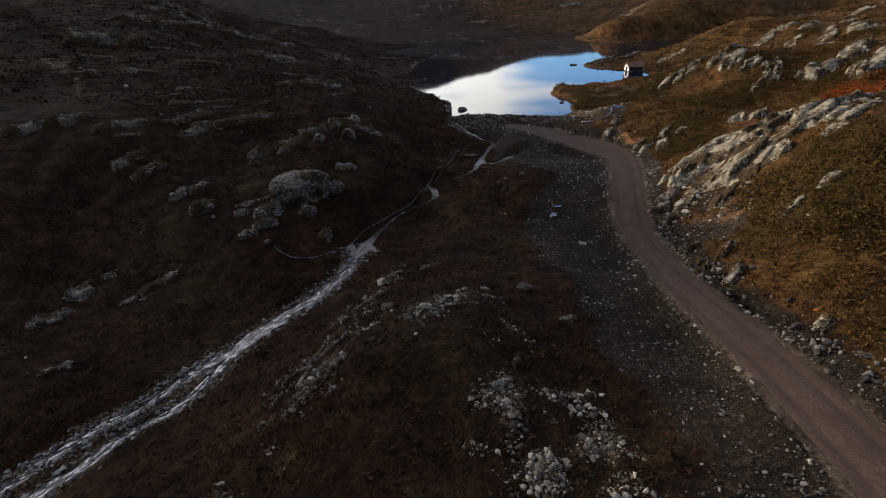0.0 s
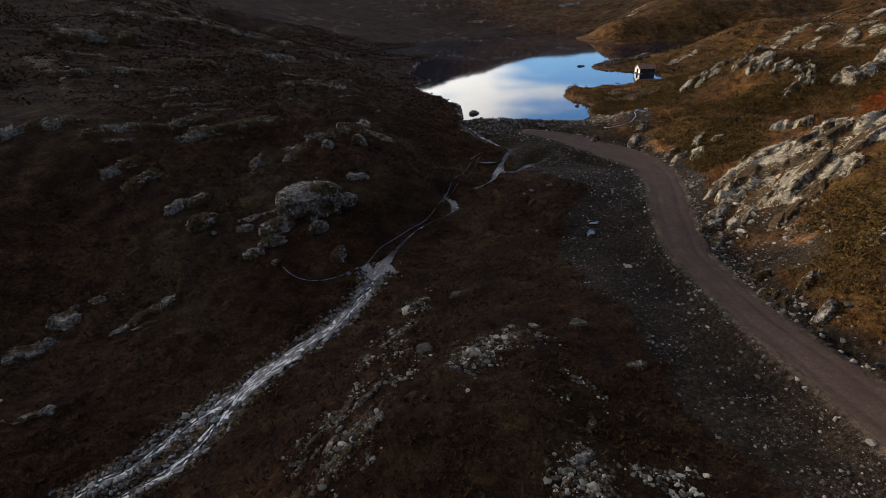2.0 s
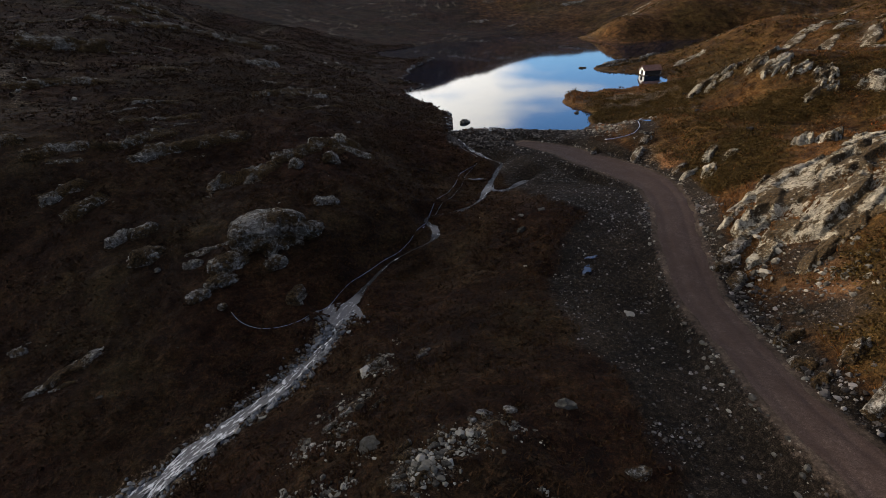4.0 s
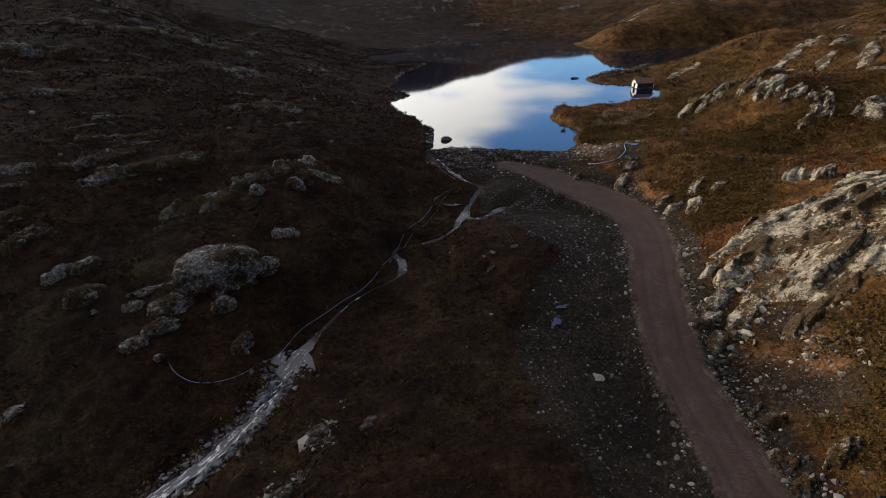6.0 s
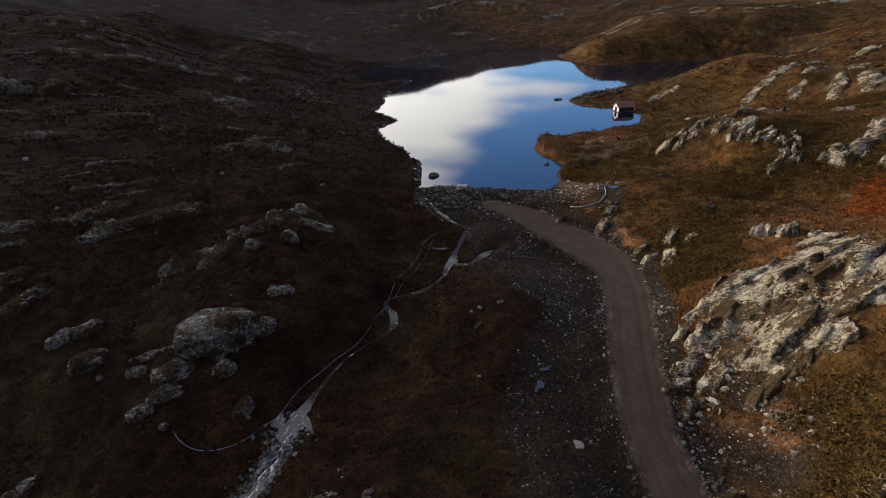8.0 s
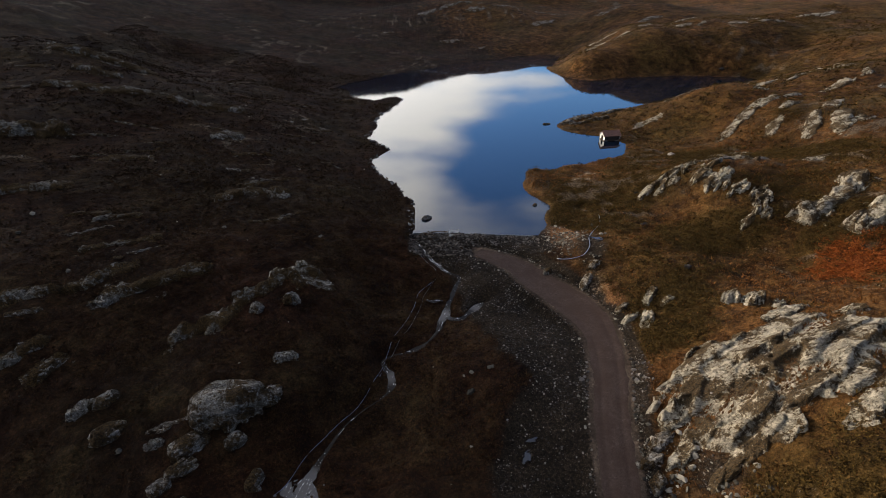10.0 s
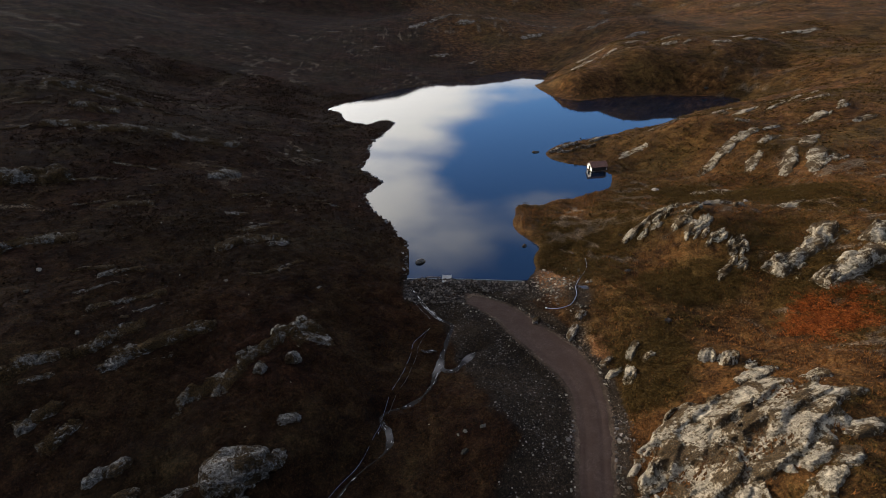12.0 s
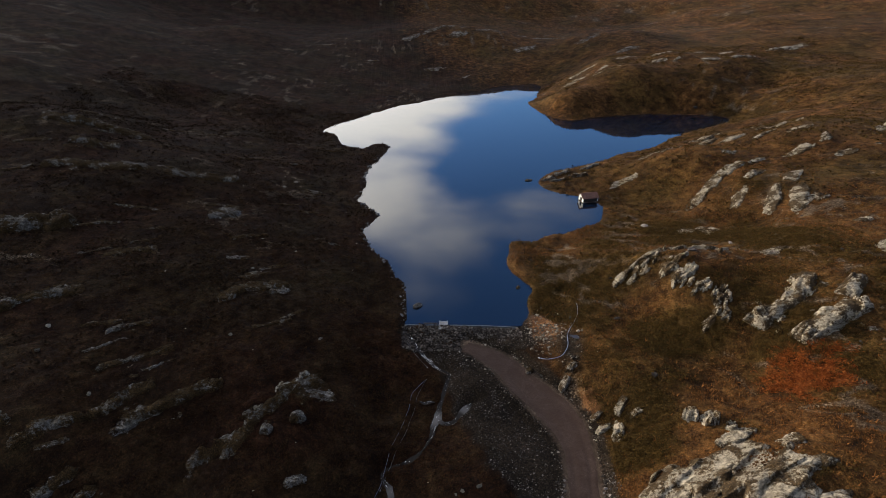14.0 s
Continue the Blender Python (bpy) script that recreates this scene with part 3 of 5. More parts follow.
def survey(x, y):
    """Height and covers of the ground."""
    h, d, wet, dam = landform(x, y)
    road, r = along(x, y, ROAD_LINE)
    bed, half = r[..., 0], r[..., 1]
    on_road = 1 - smooth(0.2, 1.6, road - half)
    h = h + (bed - h) * on_road * (half > 0)
    h = h - 0.14 * (1 - smooth(-0.7, -0.25, road - half)) * (half > 0)
    near_water = np.full(x.shape, 1e3)
    for line in WATERS:
        b, r = along(x, y, line)
        near_water = np.minimum(near_water, b)
        k = 1 - smooth(0.0, 2.2, b - r[..., 1])
        h = h + np.minimum(r[..., 0] + 0.12 - h, 0) * k * (r[..., 1] > 0)
        h = h - 0.35 * (1 - smooth(-0.3, 0.25, b - r[..., 1])) * (r[..., 1] > 0)
    # covers
    line_x = np.interp(y, [0, 25, 40, 50, 60, 72, 86, 95], [9.0, 10.5, 9.0, 9.0, 12.0, 12.0, 8.0, 2.0])
    road_x = np.interp(y, ROAD_LINE[::-1, 1], ROAD_LINE[::-1, 0])
    rubble = smooth(-1.8, 1.8, x - line_x + 3.2 * fbm(x, y, 7, 3, 83)) * (1 - smooth(1.5, 3.0, x - road_x)) * (1 - smooth(94, 99, y))
    rubble = np.maximum(rubble, (1 - smooth(1.0, 2.6, road - half)) * (half > 0))
    rubble = np.maximum(rubble, (1 - smooth(5.0, 7.5, dam)) * (y < 99) * smooth(-0.8, 0.8, x + 0.8 * fbm(x, y, 2.0, 2, 86)))
    rubble = np.maximum.reduce([rubble, 0.75 * patch(x, y, 26, 92, 3, 7), 0.9 * patch(x, y, 28.2, 87, 2.4, 5.0, -15), 0.85 * patch(x, y, 26.4, 47.4, 2.2, 3.2)])
    rubble = np.maximum(rubble, 0.9 * patch(x, y, 24, 42, 2.6, 4.5))
    # east follows the sun's edge, so the shade line is coloured into the ground
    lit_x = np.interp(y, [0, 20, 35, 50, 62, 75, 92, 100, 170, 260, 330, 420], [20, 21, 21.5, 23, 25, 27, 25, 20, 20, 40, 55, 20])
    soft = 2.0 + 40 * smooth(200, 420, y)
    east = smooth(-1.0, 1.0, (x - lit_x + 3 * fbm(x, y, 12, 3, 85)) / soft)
    olive = np.maximum.reduce([patch(x, y, 30, 38, 11, 11), patch(x, y, 34, 72, 6, 7), patch(x, y, 31, 66.5, 6, 4.5), 0.9 * patch(x, y, 46, 86, 12, 8), 0.8 * patch(x, y, 33, 112, 9, 14), 0.6 * patch(x, y, 60, 172, 18, 9)])
    olive = np.maximum(olive, 0.50 + 0.60 * fbm(x, y, 15, 4, 81) - 0.08 * smooth(105, 150, y))
    fern = np.maximum.reduce([patch(x, y, 57.8, 72.8, 6.5, 5.0, 20), 0.5 * patch(x, y, 51, 70, 5, 3)])
    fern = fern * (0.75 + 0.6 * fbm(x, y, 3.0, 3, 88))
    earth = np.maximum.reduce([1.0 * patch(x, y, 28.2, 76.4, 1.1, 3.0), 0.75 * patch(x, y, 25.4, 44.0, 2.2, 2.6), 1.0 * patch(x, y, 25.8, 95, 2.6, 5)])
    ridge = 1 - np.abs(fbm(x * 0.8 - y * 0.6, (x * 0.6 + y * 0.8) * 2.0, 13, 4, 51))
    stone = smooth(0.84, 0.98, ridge) * smooth(-0.05, 0.35, fbm(x, y, 34, 3, 63)) * 0.62 * (1 - smooth(-20, -12, x) * (1 - smooth(24, 30, x)) * (1 - smooth(60, 80, y)))
    stone = np.maximum(stone, 0.45 * patch(x, y, 33, 55, 9, 6, 20))
    stone = np.maximum(stone, 0.56 * (1 - smooth(0.6, 2.6, near_water)) * (y < 51))
    stone = np.maximum.reduce([stone, 0.66 * patch(x, y, -1.5, 30, 2.0, 1.6), 0.55 * patch(x, y, 1.2, 33, 3.2, 0.6, 40), 0.58 * patch(x, y, -8.3, 25.6, 4.8, 1.4, 52), 0.6 * patch(x, y, -6.2, 38, 2.4, 1.0, 45),
                               0.58 * patch(x, y, 3.5, 21, 1.4, 3.6), 0.68 * patch(x, y, 4.5, 16.4, 1.3, 2.0), 0.62 * patch(x, y, 7.2, 18, 1.7, 1.6), 0.55 * patch(x, y, 26.5, 80, 2.5, 5)])
    stone = stone * (1 - on_road) * (1 - smooth(0.35, 0.6, fern))
    calm = 1 - np.maximum(on_road, 0.55 * rubble)
    calm = calm * smooth(0.0, 1.5, d) * smooth(0, 1.2, near_water)
    h = h + calm * (0.55 * fbm(x, y, 9.0, 3, 5) + 0.36 * fbm(x, y, 2.4, 3, 9) + 0.22 * fbm(x, y, 0.8, 2, 14))
    furrow = 1 - smooth(0.0, 0.06, np.abs(fbm(x * 0.22 + 0.12 * y, y, 7.0, 2, 27)))
    h = h - 0.26 * calm * furrow * patch(x, y, 1, 52, 14, 26)
    h = h + 0.35 * calm * smooth(0.35, 0.6, stone) * np.abs(fbm(x, y, 1.6, 3, 19))
    h = h + 0.07 * rubble * (1 - on_road) * fbm(x, y, 0.7, 2, 23)
    track = (1 - smooth(-0.1, 0.9, road - half)) * (half > 0)
    h = h - 0.75 * np.maximum.reduce([patch(x, y, 20.55, cy, 0.42, 1.0) for cy in (29.4, 30.9, 32.4)])
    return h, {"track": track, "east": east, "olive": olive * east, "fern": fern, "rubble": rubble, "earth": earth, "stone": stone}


def spread(lo, hi, step, low_end, high_end, growth):
    """Even steps from lo to hi, then ever longer ones out to both ends."""
    mid = list(np.arange(lo, hi, step))
    s, v = step, hi
    right = []
    while v < high_end:
        right.append(v)
        s = min(s * growth, 90)
        v += s
    s, v, left = step, lo, []
    while v > low_end:
        s = min(s * growth, 90)
        v -= s
        left.append(v)
    return np.array(left[::-1] + mid + right)


def grid_faces(rows, cols):
    k = (np.arange(rows - 1)[:, None] * cols + np.arange(cols - 1)[None]).ravel()
    return np.stack([k, k + 1, k + cols + 1, k + cols], 1)


LAND = {}


def lie(x, y, keys):
    """The ground's height or covers between the corners of its sheet."""
    xs, ys = LAND["xs"], LAND["ys"]
    i, j = np.clip(np.searchsorted(xs, x) - 1, 0, len(xs) - 2), np.clip(np.searchsorted(ys, y) - 1, 0, len(ys) - 2)
    u, v = np.clip((x - xs[i]) / (xs[i + 1] - xs[i]), 0, 1), np.clip((y - ys[j]) / (ys[j + 1] - ys[j]), 0, 1)
    return {key: (LAND[key][j, i] * (1 - u) + LAND[key][j, i + 1] * u) * (1 - v) + (LAND[key][j + 1, i] * (1 - u) + LAND[key][j + 1, i + 1] * u) * v for key in keys}


def rest(x, y):
    """The ground's height at places given as arrays or single numbers."""
    h = lie(np.atleast_1d(np.asarray(x, float)), np.atleast_1d(np.asarray(y, float)), ("height",))["height"]
    return h if np.ndim(x) else float(h[0])


def build_ground():
    xs = spread(-40, 47, 0.34, -2400, 2400, 1.027)
    ys = spread(14, 100, 0.34, -1500, 2600, 1.0225)
    gx, gy = np.meshgrid(xs, ys)
    x, y = gx.ravel(), gy.ravel()
    h, cover = survey(x, y)
    LAND.update(xs=xs, ys=ys, height=h.reshape(gx.shape), **{key: value.reshape(gx.shape) for key, value in cover.items()})
    me = mesh_from("ground", np.stack([x, y, h], 1), grid_faces(len(ys), len(xs)), HEATH)
    for key, value in cover.items():
        a = me.attributes.new(key, "FLOAT", "POINT")
        a.data.foreach_set("value", value.astype(np.float32))
    return tagged(new("ground", me), "brown autumn heath with dry grass, heather and rock", "ground", kind="structure")


def ribbon(name, line, width, lift, mat, label, category, lanes=9, foam=None, uneven=0.12):
    """A strip along a line of rows, laid on given heights, its edges uneven."""
    p = line[:, :2]
    run = np.gradient(p, axis=0)
    side = np.stack([run[:, 1], -run[:, 0]], 1)
    side /= np.linalg.norm(side, axis=1)[:, None] + 1e-9
    u = np.linspace(-1, 1, lanes)
    k = np.arange(len(p))
    wl = width * (1 + uneven * fbm(k * 0.9, k * 0.0, 2.0, 4, 3))
    wr = width * (1 + uneven * fbm(k * 0.9, k * 0.0 + 50, 2.0, 4, 8))
    reach = np.where(u[None] < 0, wl[:, None], wr[:, None]) * u[None]
    xy = p[:, None, :] + side[:, None, :] * reach[..., None]
    z = line[:, 2][:, None] + lift(xy[..., 0], xy[..., 1], u[None] + 0 * reach)
    me = mesh_from(name, np.concatenate([xy, z[..., None]], 2).reshape(-1, 3), grid_faces(len(p), lanes), mat)
    if foam is not None:
        a = me.attributes.new("foam", "FLOAT", "POINT")
        a.data.foreach_set("value", np.repeat(foam, lanes).astype(np.float32))
        far = np.r_[0, np.cumsum(np.linalg.norm(np.diff(p, axis=0), axis=1))]
        for key, value in (("run", np.repeat(far, lanes)), ("across", reach.ravel()), ("pool", np.repeat(smooth(0.38, 0.62, line[:, 3]), lanes))):
            a = me.attributes.new(key, "FLOAT", "POINT")
            a.data.foreach_set("value", value.astype(np.float32))
    return tagged(new(name, me), label, category, kind="structure")


def build_waters():
    lift = lambda x, y, u: 0.04 * fbm(x, y, 0.7, 2, 4)
    names = ("brook", "brook_middle_reach", "brook_lower_reach", "brook_side_channel", "brook_pool", "brook_seep")
    labels = ("narrow brook with still pools running below the dam", "brook with a still pool and a white fall", "white rushing brook falling over rock", "thin side channel of white water over rock", "still puddle beside the brook", "small muddy puddle in the turf near the brook")
    for line, name, label in zip(WATERS, names, labels):
        ribbon(name, line, line[:, 3] * np.where(line[:, 4] < 0.4, 0.95, 0.80), lift, BROOK, label, "brook", 7, line[:, 4], 0.95)
    ring = SHORE
    bm = bmesh.new()
    out = np.vstack([ring[:-1]])
    run = np.gradient(out, axis=0)
    side = np.stack([-run[:, 1], run[:, 0]], 1)
    side /= np.linalg.norm(side, axis=1)[:, None] + 1e-9
    grown = out + side * 0.5
    bm.faces.new([bm.verts.new((x, y, 0.0)) for x, y in grown])
    bmesh.ops.triangulate(bm, faces=bm.faces[:])
    me = bpy.data.meshes.new("water")
    bm.to_mesh(me)
    bm.free()
    me.materials.append(LAKE)
    tagged(new("water", me), "still dark lake water reflecting clouds and blue sky", "lake", kind="structure")


build_ground()
build_waters()
ribbon("road", ROAD_LINE, ROAD_LINE[:, 3], lambda x, y, u: 0.03 - 0.05 * np.abs(u) ** 4 - 0.05 * np.exp(-((np.abs(u) - 0.5) / 0.16) ** 2) + 0.03 * fbm(x, y, 0.9, 3, 41),
       ROAD, "brown gravel track with worn wheel ruts", "road", 25)


# ---- rock ----
def unit_rock(level):
    bm = bmesh.new()
    bmesh.ops.create_icosphere(bm, subdivisions=level, radius=1.0)
    v = np.array([p.co[:] for p in bm.verts])
    f = np.array([[p.index for p in q.verts] for q in bm.faces])
    bm.free()
    return v, f


SPHERES = {k: unit_rock(k) for k in (1, 2, 3, 4, 5)}


def rock_shape(level, length, width, height, seed, rough=1.0, strata=1.0, dip=24):
    """A rock with a boxy body, split along tilted beds."""
    v, f = SPHERES[level]
    p = np.sign(v) * np.abs(v) ** 0.85
    p = p * np.array([length, width, height]) / 2
    s = min(width, height * 1.6)
    off = np.array([seed * 13.7, seed * 5.1, seed * 3.3])
    q = p + off
    p = p + v * (0.30 * s * rough * fbm3(q, s * 0.9, 4, 7, 0.55))[:, None]
    a = radians(dip)
    bed = (p[:, 1] * math.sin(a) + p[:, 2] * math.cos(a)) / (0.20 * s) + 1.2 * fbm3(q, s * 1.3, 2, 23)
    saw = bed - np.floor(bed)
    step = (np.abs(saw - 0.5) * 2) ** 3
    p = p - v * (0.11 * s * strata * step)[:, None] * np.array([1, 1, 0.35])
    cut = np.abs(fbm3(q + 40, s * 0.7, 3, 31))
    p = p - v * (0.20 * s * rough * np.clip(0.12 - cut, 0, 1) / 0.12)[:, None] * 0.6
    return p, f


ROCK_COUNT = [0]


def outcrop(name, x, y, length, width, height, turn, mat, label, category="rock", group="", rise=0.75, beds=1.0, calm=0.0):
    """A patch of bedrock that breaks through the turf: tilted beds, cut by joints, steep on one side."""
    ROCK_COUNT[0] += 1
    seed = ROCK_COUNT[0] * 7
    step = min(max(length / 42, 0.10), 0.40)
    u, v = np.meshgrid(np.arange(-0.85 * length, 0.85 * length, step), np.arange(-0.95 * width, 0.95 * width, step))
    rows, cols = u.shape
    u, v = u.ravel(), v.ravel()
    c, sn = math.cos(radians(turn)), math.sin(radians(turn))
    px, py = x + u * c - v * sn, y + u * sn + v * c
    e = 1 - (np.abs(u / (0.56 * length)) ** 2.4 + np.abs(v / (0.56 * width)) ** 2.4) ** (1 / 2.0)
    e = e - 0.05 + (1.15 - 0.55 * calm) * fbm(u * 0.55, v, 0.42 * width + 0.3, 5, seed, 0.62) + 0.25 * fbm(u * 0.5, v, 0.45, 2, seed + 5)
    body = smooth(-0.06, 0.36, e)
    bed = 0.24 * width + 0.16
    q = (v + 0.75 * width * fbm(u * 0.5, v, 0.9 * width, 4, seed + 9)) / (bed * 1.5)
    saw = q - np.floor(q)
    joint = np.abs(fbm(u + 0.4 * v, v * 0.5, 1.3 + 0.25 * width, 3, seed + 13))
    shape = 0.62 - 0.42 * v / width + (0.17 - 0.05 * calm) * beds * (1 - saw) + (0.45 - 0.27 * calm) * fbm(u * 0.7, v, 0.8 * width, 3, seed + 17, 0.4)
    shape = shape - 0.30 * np.clip(1 - joint / 0.10, 0, 1) + 0.09 * fbm(u * 0.45, v * 1.6, 0.5, 3, seed + 21)
    ground = rest(px, py)
    z = ground + height * rise * body * shape - 0.45 * (1 - smooth(-0.22, 0.05, e)) + 0.02
    faces = grid_faces(rows, cols)
    faces = faces[e[faces].max(1) > -0.22]
    used, faces = np.unique(faces, return_inverse=True)
    faces = faces.reshape(-1, 4)
    base = np.array([x, y, rest(x, y)])
    me = mesh_from(name, np.stack([px, py, z], 1)[used] - base, faces, mat, smooth=True)
    ob = new(name, me)
    ob.location = base
    return tagged(ob, label, category, group)


def ledge(name, line, height, depth, mat, label, group, category="rock", broken=1.0):
    """A scarp of bedrock: a steep broken face on the right of the line, a top that slopes back into the turf."""
    ROCK_COUNT[0] += 1
    seed = ROCK_COUNT[0] * 7
    p = glide(line, 0.5)
    way = np.r_[0, np.cumsum(np.linalg.norm(np.diff(p, axis=0), axis=1))]
    step = min(max(way[-1] / 70, 0.13), 0.30)
    pad = 0.6 * height
    run = np.arange(-pad, way[-1] + pad, step)
    cx, cy = np.interp(run, way, p[:, 0]), np.interp(run, way, p[:, 1])
    first, last = (p[1] - p[0]) / np.linalg.norm(p[1] - p[0]), (p[-1] - p[-2]) / np.linalg.norm(p[-1] - p[-2])
    cx += np.minimum(run, 0) * first[0] + np.maximum(run - way[-1], 0) * last[0]
    cy += np.minimum(run, 0) * first[1] + np.maximum(run - way[-1], 0) * last[1]
    tx, ty = np.gradient(cx), np.gradient(cy)
    long = np.hypot(tx, ty) + 1e-9
    back = np.arange(-1.7 * height - 0.4, depth * 1.35, step)
    u, v = np.meshgrid(run, back, indexing="ij")
    px, py = cx[:, None] - (ty / long)[:, None] * v, cy[:, None] + (tx / long)[:, None] * v
    shape = u.shape
    u, v, px, py = u.ravel(), v.ravel(), px.ravel(), py.ravel()
    cell = u / (0.9 * height + 0.7) + 0.8 * fbm(u, v, 2.0, 2, seed + 2)
    block = lattice(np.floor(cell).astype(np.int64), np.floor(v / (0.8 * depth) + 0.5).astype(np.int64), 0, seed)
    gap = np.abs(cell - np.floor(cell) - 0.5) * 2
    w = v + broken * (0.55 * height * (block - 0.5) + 0.35 * height * fbm(u, v, 1.6, 3, seed + 4))
    face = smooth(-0.85 * height, 0.05 * height, w)
    tail = 1 - smooth(0.2 * depth, depth, w + 0.4 * depth * fbm(u, v, 2.2, 3, seed + 6))
    ends = smooth(-pad, 0.9, u) * (1 - smooth(way[-1] - 0.9, way[-1] + pad, u))
    e = face * tail * ends + 0.55 * broken * fbm(u * 0.7, v, 1.3 + 0.3 * height, 4, seed + 8, 0.6) - 0.16
    top = height * (0.62 + 0.5 * broken * (block - 0.5)) + 0.30 * height * fbm(u, v, 1.8, 3, seed + 10) - 0.26 * height * broken * smooth(0.84, 1.0, gap)
    body = smooth(0.0, 0.40, e)
    z = rest(px, py) + top * body * (0.35 + 0.65 * face) + 0.05 * fbm(u, v, 0.4, 2, seed + 12) - 0.40 * (1 - smooth(-0.12, 0.02, e)) + 0.02
    faces = grid_faces(*shape)
    faces = faces[e[faces].max(1) > -0.10]
    used, faces = np.unique(faces, return_inverse=True)
    base = np.array([p[0, 0], p[0, 1], rest(p[0, 0], p[0, 1])])
    ob = new(name, mesh_from(name, np.stack([px, py, z], 1)[used] - base, faces.reshape(-1, 4), mat))
    ob.location = base
    return tagged(ob, label, category, group)


def loose_rock(name, x, y, z, length, width, height, turn, mat, label, category="rock", group="", level=4, rough=1.0):
    ROCK_COUNT[0] += 1
    p, f = rock_shape(level, length, width, height, ROCK_COUNT[0], rough, 0.35 if level > 4 else rough)
    ob = new(name, mesh_from(name, p, f, mat, smooth=True))
    ob.matrix_world = pose(x, y, z, 0, 0, turn)
    return tagged(ob, label, category, group)


HEADLAND_ROCK = [(46.0, 170.6, 4.0, 1.6, 0.9, 30), (50.0, 169.0, 5.0, 1.8, 1.1, 10), (56.0, 170.5, 5.0, 1.8, 1.1, -10), (52.0, 174.5, 6.0, 2.0, 0.8, 30), (62.0, 176.0, 6.0, 2.0, 0.9, 24)]
# x, y, length, width, height, turn
NEAR_CRAG = [(28.4, 47.6, 4.4, 1.5, 0.9, 26), (26.2, 46.8, 2.2, 1.2, 0.8, 40), (31.6, 48.0, 2.4, 1.6, 1.1, 60), (44.9, 56.7, 5.5, 2.4, 1.1, 12), (41.8, 63.6, 4.5, 1.8, 1.0, 18)]
LOWER_CRAG = [(36.0, 46.4, 4.0, 1.8, 1.0, 30), (39.6, 48.6, 3.6, 1.8, 1.0, 24), (43.6, 51.8, 4.0, 2.0, 1.1, 20), (46.0, 60.5, 4.0, 2.0, 1.0, 16), (25.0, 50.2, 2.6, 1.4, 0.9, 30)]
CRAG_EDGE = np.array([(23.6, 55.6), (26.6, 58.8), (30.2, 60.8), (34.0, 61.6), (39.5, 62.0), (44.0, 61.0), (44.2, 56.4), (41.6, 52.0), (37.8, 49.0), (33.4, 48.6), (29.4, 48.2), (27.0, 49.6), (25.4, 52.4)])
RIDGE_CRAG = [(43.4, 104.6, 5.5, 1.5, 1.1, 34), (48.6, 107.4, 5.5, 1.6, 1.2, 26), (54.4, 108.4, 5, 1.8, 1.2, 4), (59.6, 106.2, 4, 1.8, 1.2, -30)]
broken = random.Random(17)
for way, count, reach in ((glide([(46.0, 103.6), (50.0, 102.0), (51.6, 98.6), (53.0, 94.0), (54.8, 89.0), (51.0, 86.4)], 0.5), 34, 2.6), (glide([(46.0, 106.0), (52.0, 108.6), (58.0, 107.6), (62.5, 102.4)], 0.5), 16, 1.3)):
    for k in range(count):
        at = way[int(k * len(way) / count)]
        size = broken.uniform(1.0, 2.9)
        RIDGE_CRAG.append((at[0] + broken.uniform(-reach, reach), at[1] + broken.uniform(-1.2, 1.2), size, size * broken.uniform(0.45, 0.7), broken.uniform(0.7, 1.3), broken.uniform(15, 60)))
RIBS = [([(56.7, 83.0), (60.3, 84.6), (65.2, 86.9), (69.5, 89.8)], 2.0, 2.8), ([(60.2, 78.4), (64.2, 79.4), (68.2, 80.2), (71.2, 80.9)], 2.2, 2.6), ([(70.6, 83.6), (74.6, 86.6)], 1.9, 2.6)]
SMALL_CRAG = [(38.5, 68.5, 2.6, 1.5, 1.4, 60), (40.4, 67.2, 2.8, 1.6, 1.5, 56), (41.9, 65.3, 2.1, 1.4, 1.0, 40), (28.3, 70.9, 1.7, 1.2, 1.0, 20), (31.6, 73.7, 2.8, 1.4, 1.2, 50),
              (32.8, 71.5, 1.4, 1.0, 0.8, 10), (29.6, 70.0, 2.8, 1.5, 1.0, 70), (26.4, 36.8, 1.7, 1.1, 0.9, 20), (28.9, 36.9, 1.6, 1.1, 0.8, 10), (22.4, 25.5, 1.5, 1.0, 0.6, 20)]
SLOPE_CRAG = [(78.0, 140.0, 9, 3, 1.6, 40), (84.0, 144.0, 10, 3, 1.7, 36), (90.0, 147.0, 10, 3, 1.7, 34), (88.0, 127.0, 10, 3.2, 2.2, 50), (92.0, 124.3, 11, 3.8, 2.4, 54),
              (98.0, 135.0, 10, 3, 1.8, 40), (104.7, 185.0, 11, 4, 2.2, 30), (111.0, 181.0, 10, 3.4, 2.2, 24), (95.2, 110.1, 3.4, 2.2, 1.3, 10), (84.0, 133.0, 8, 2.6, 1.5, 44)]
BOULDERS = [(-13.7, 52.9, 1.8, 1.3, 0.9, 70), (-33.4, 60.0, 2.5, 1.5, 1.2, 30), (-30.9, 61.2, 2.4, 1.4, 1.2, 40), (-13.4, 66.0, 2.4, 1.2, 0.8, 20), (-38.4, 64.6, 3.0, 1.5, 1.0, 45), (-41.8, 66.5, 3.6, 1.6, 1.0, 40), (-24.0, 56.4, 1.6, 1.0, 0.6, 30)]
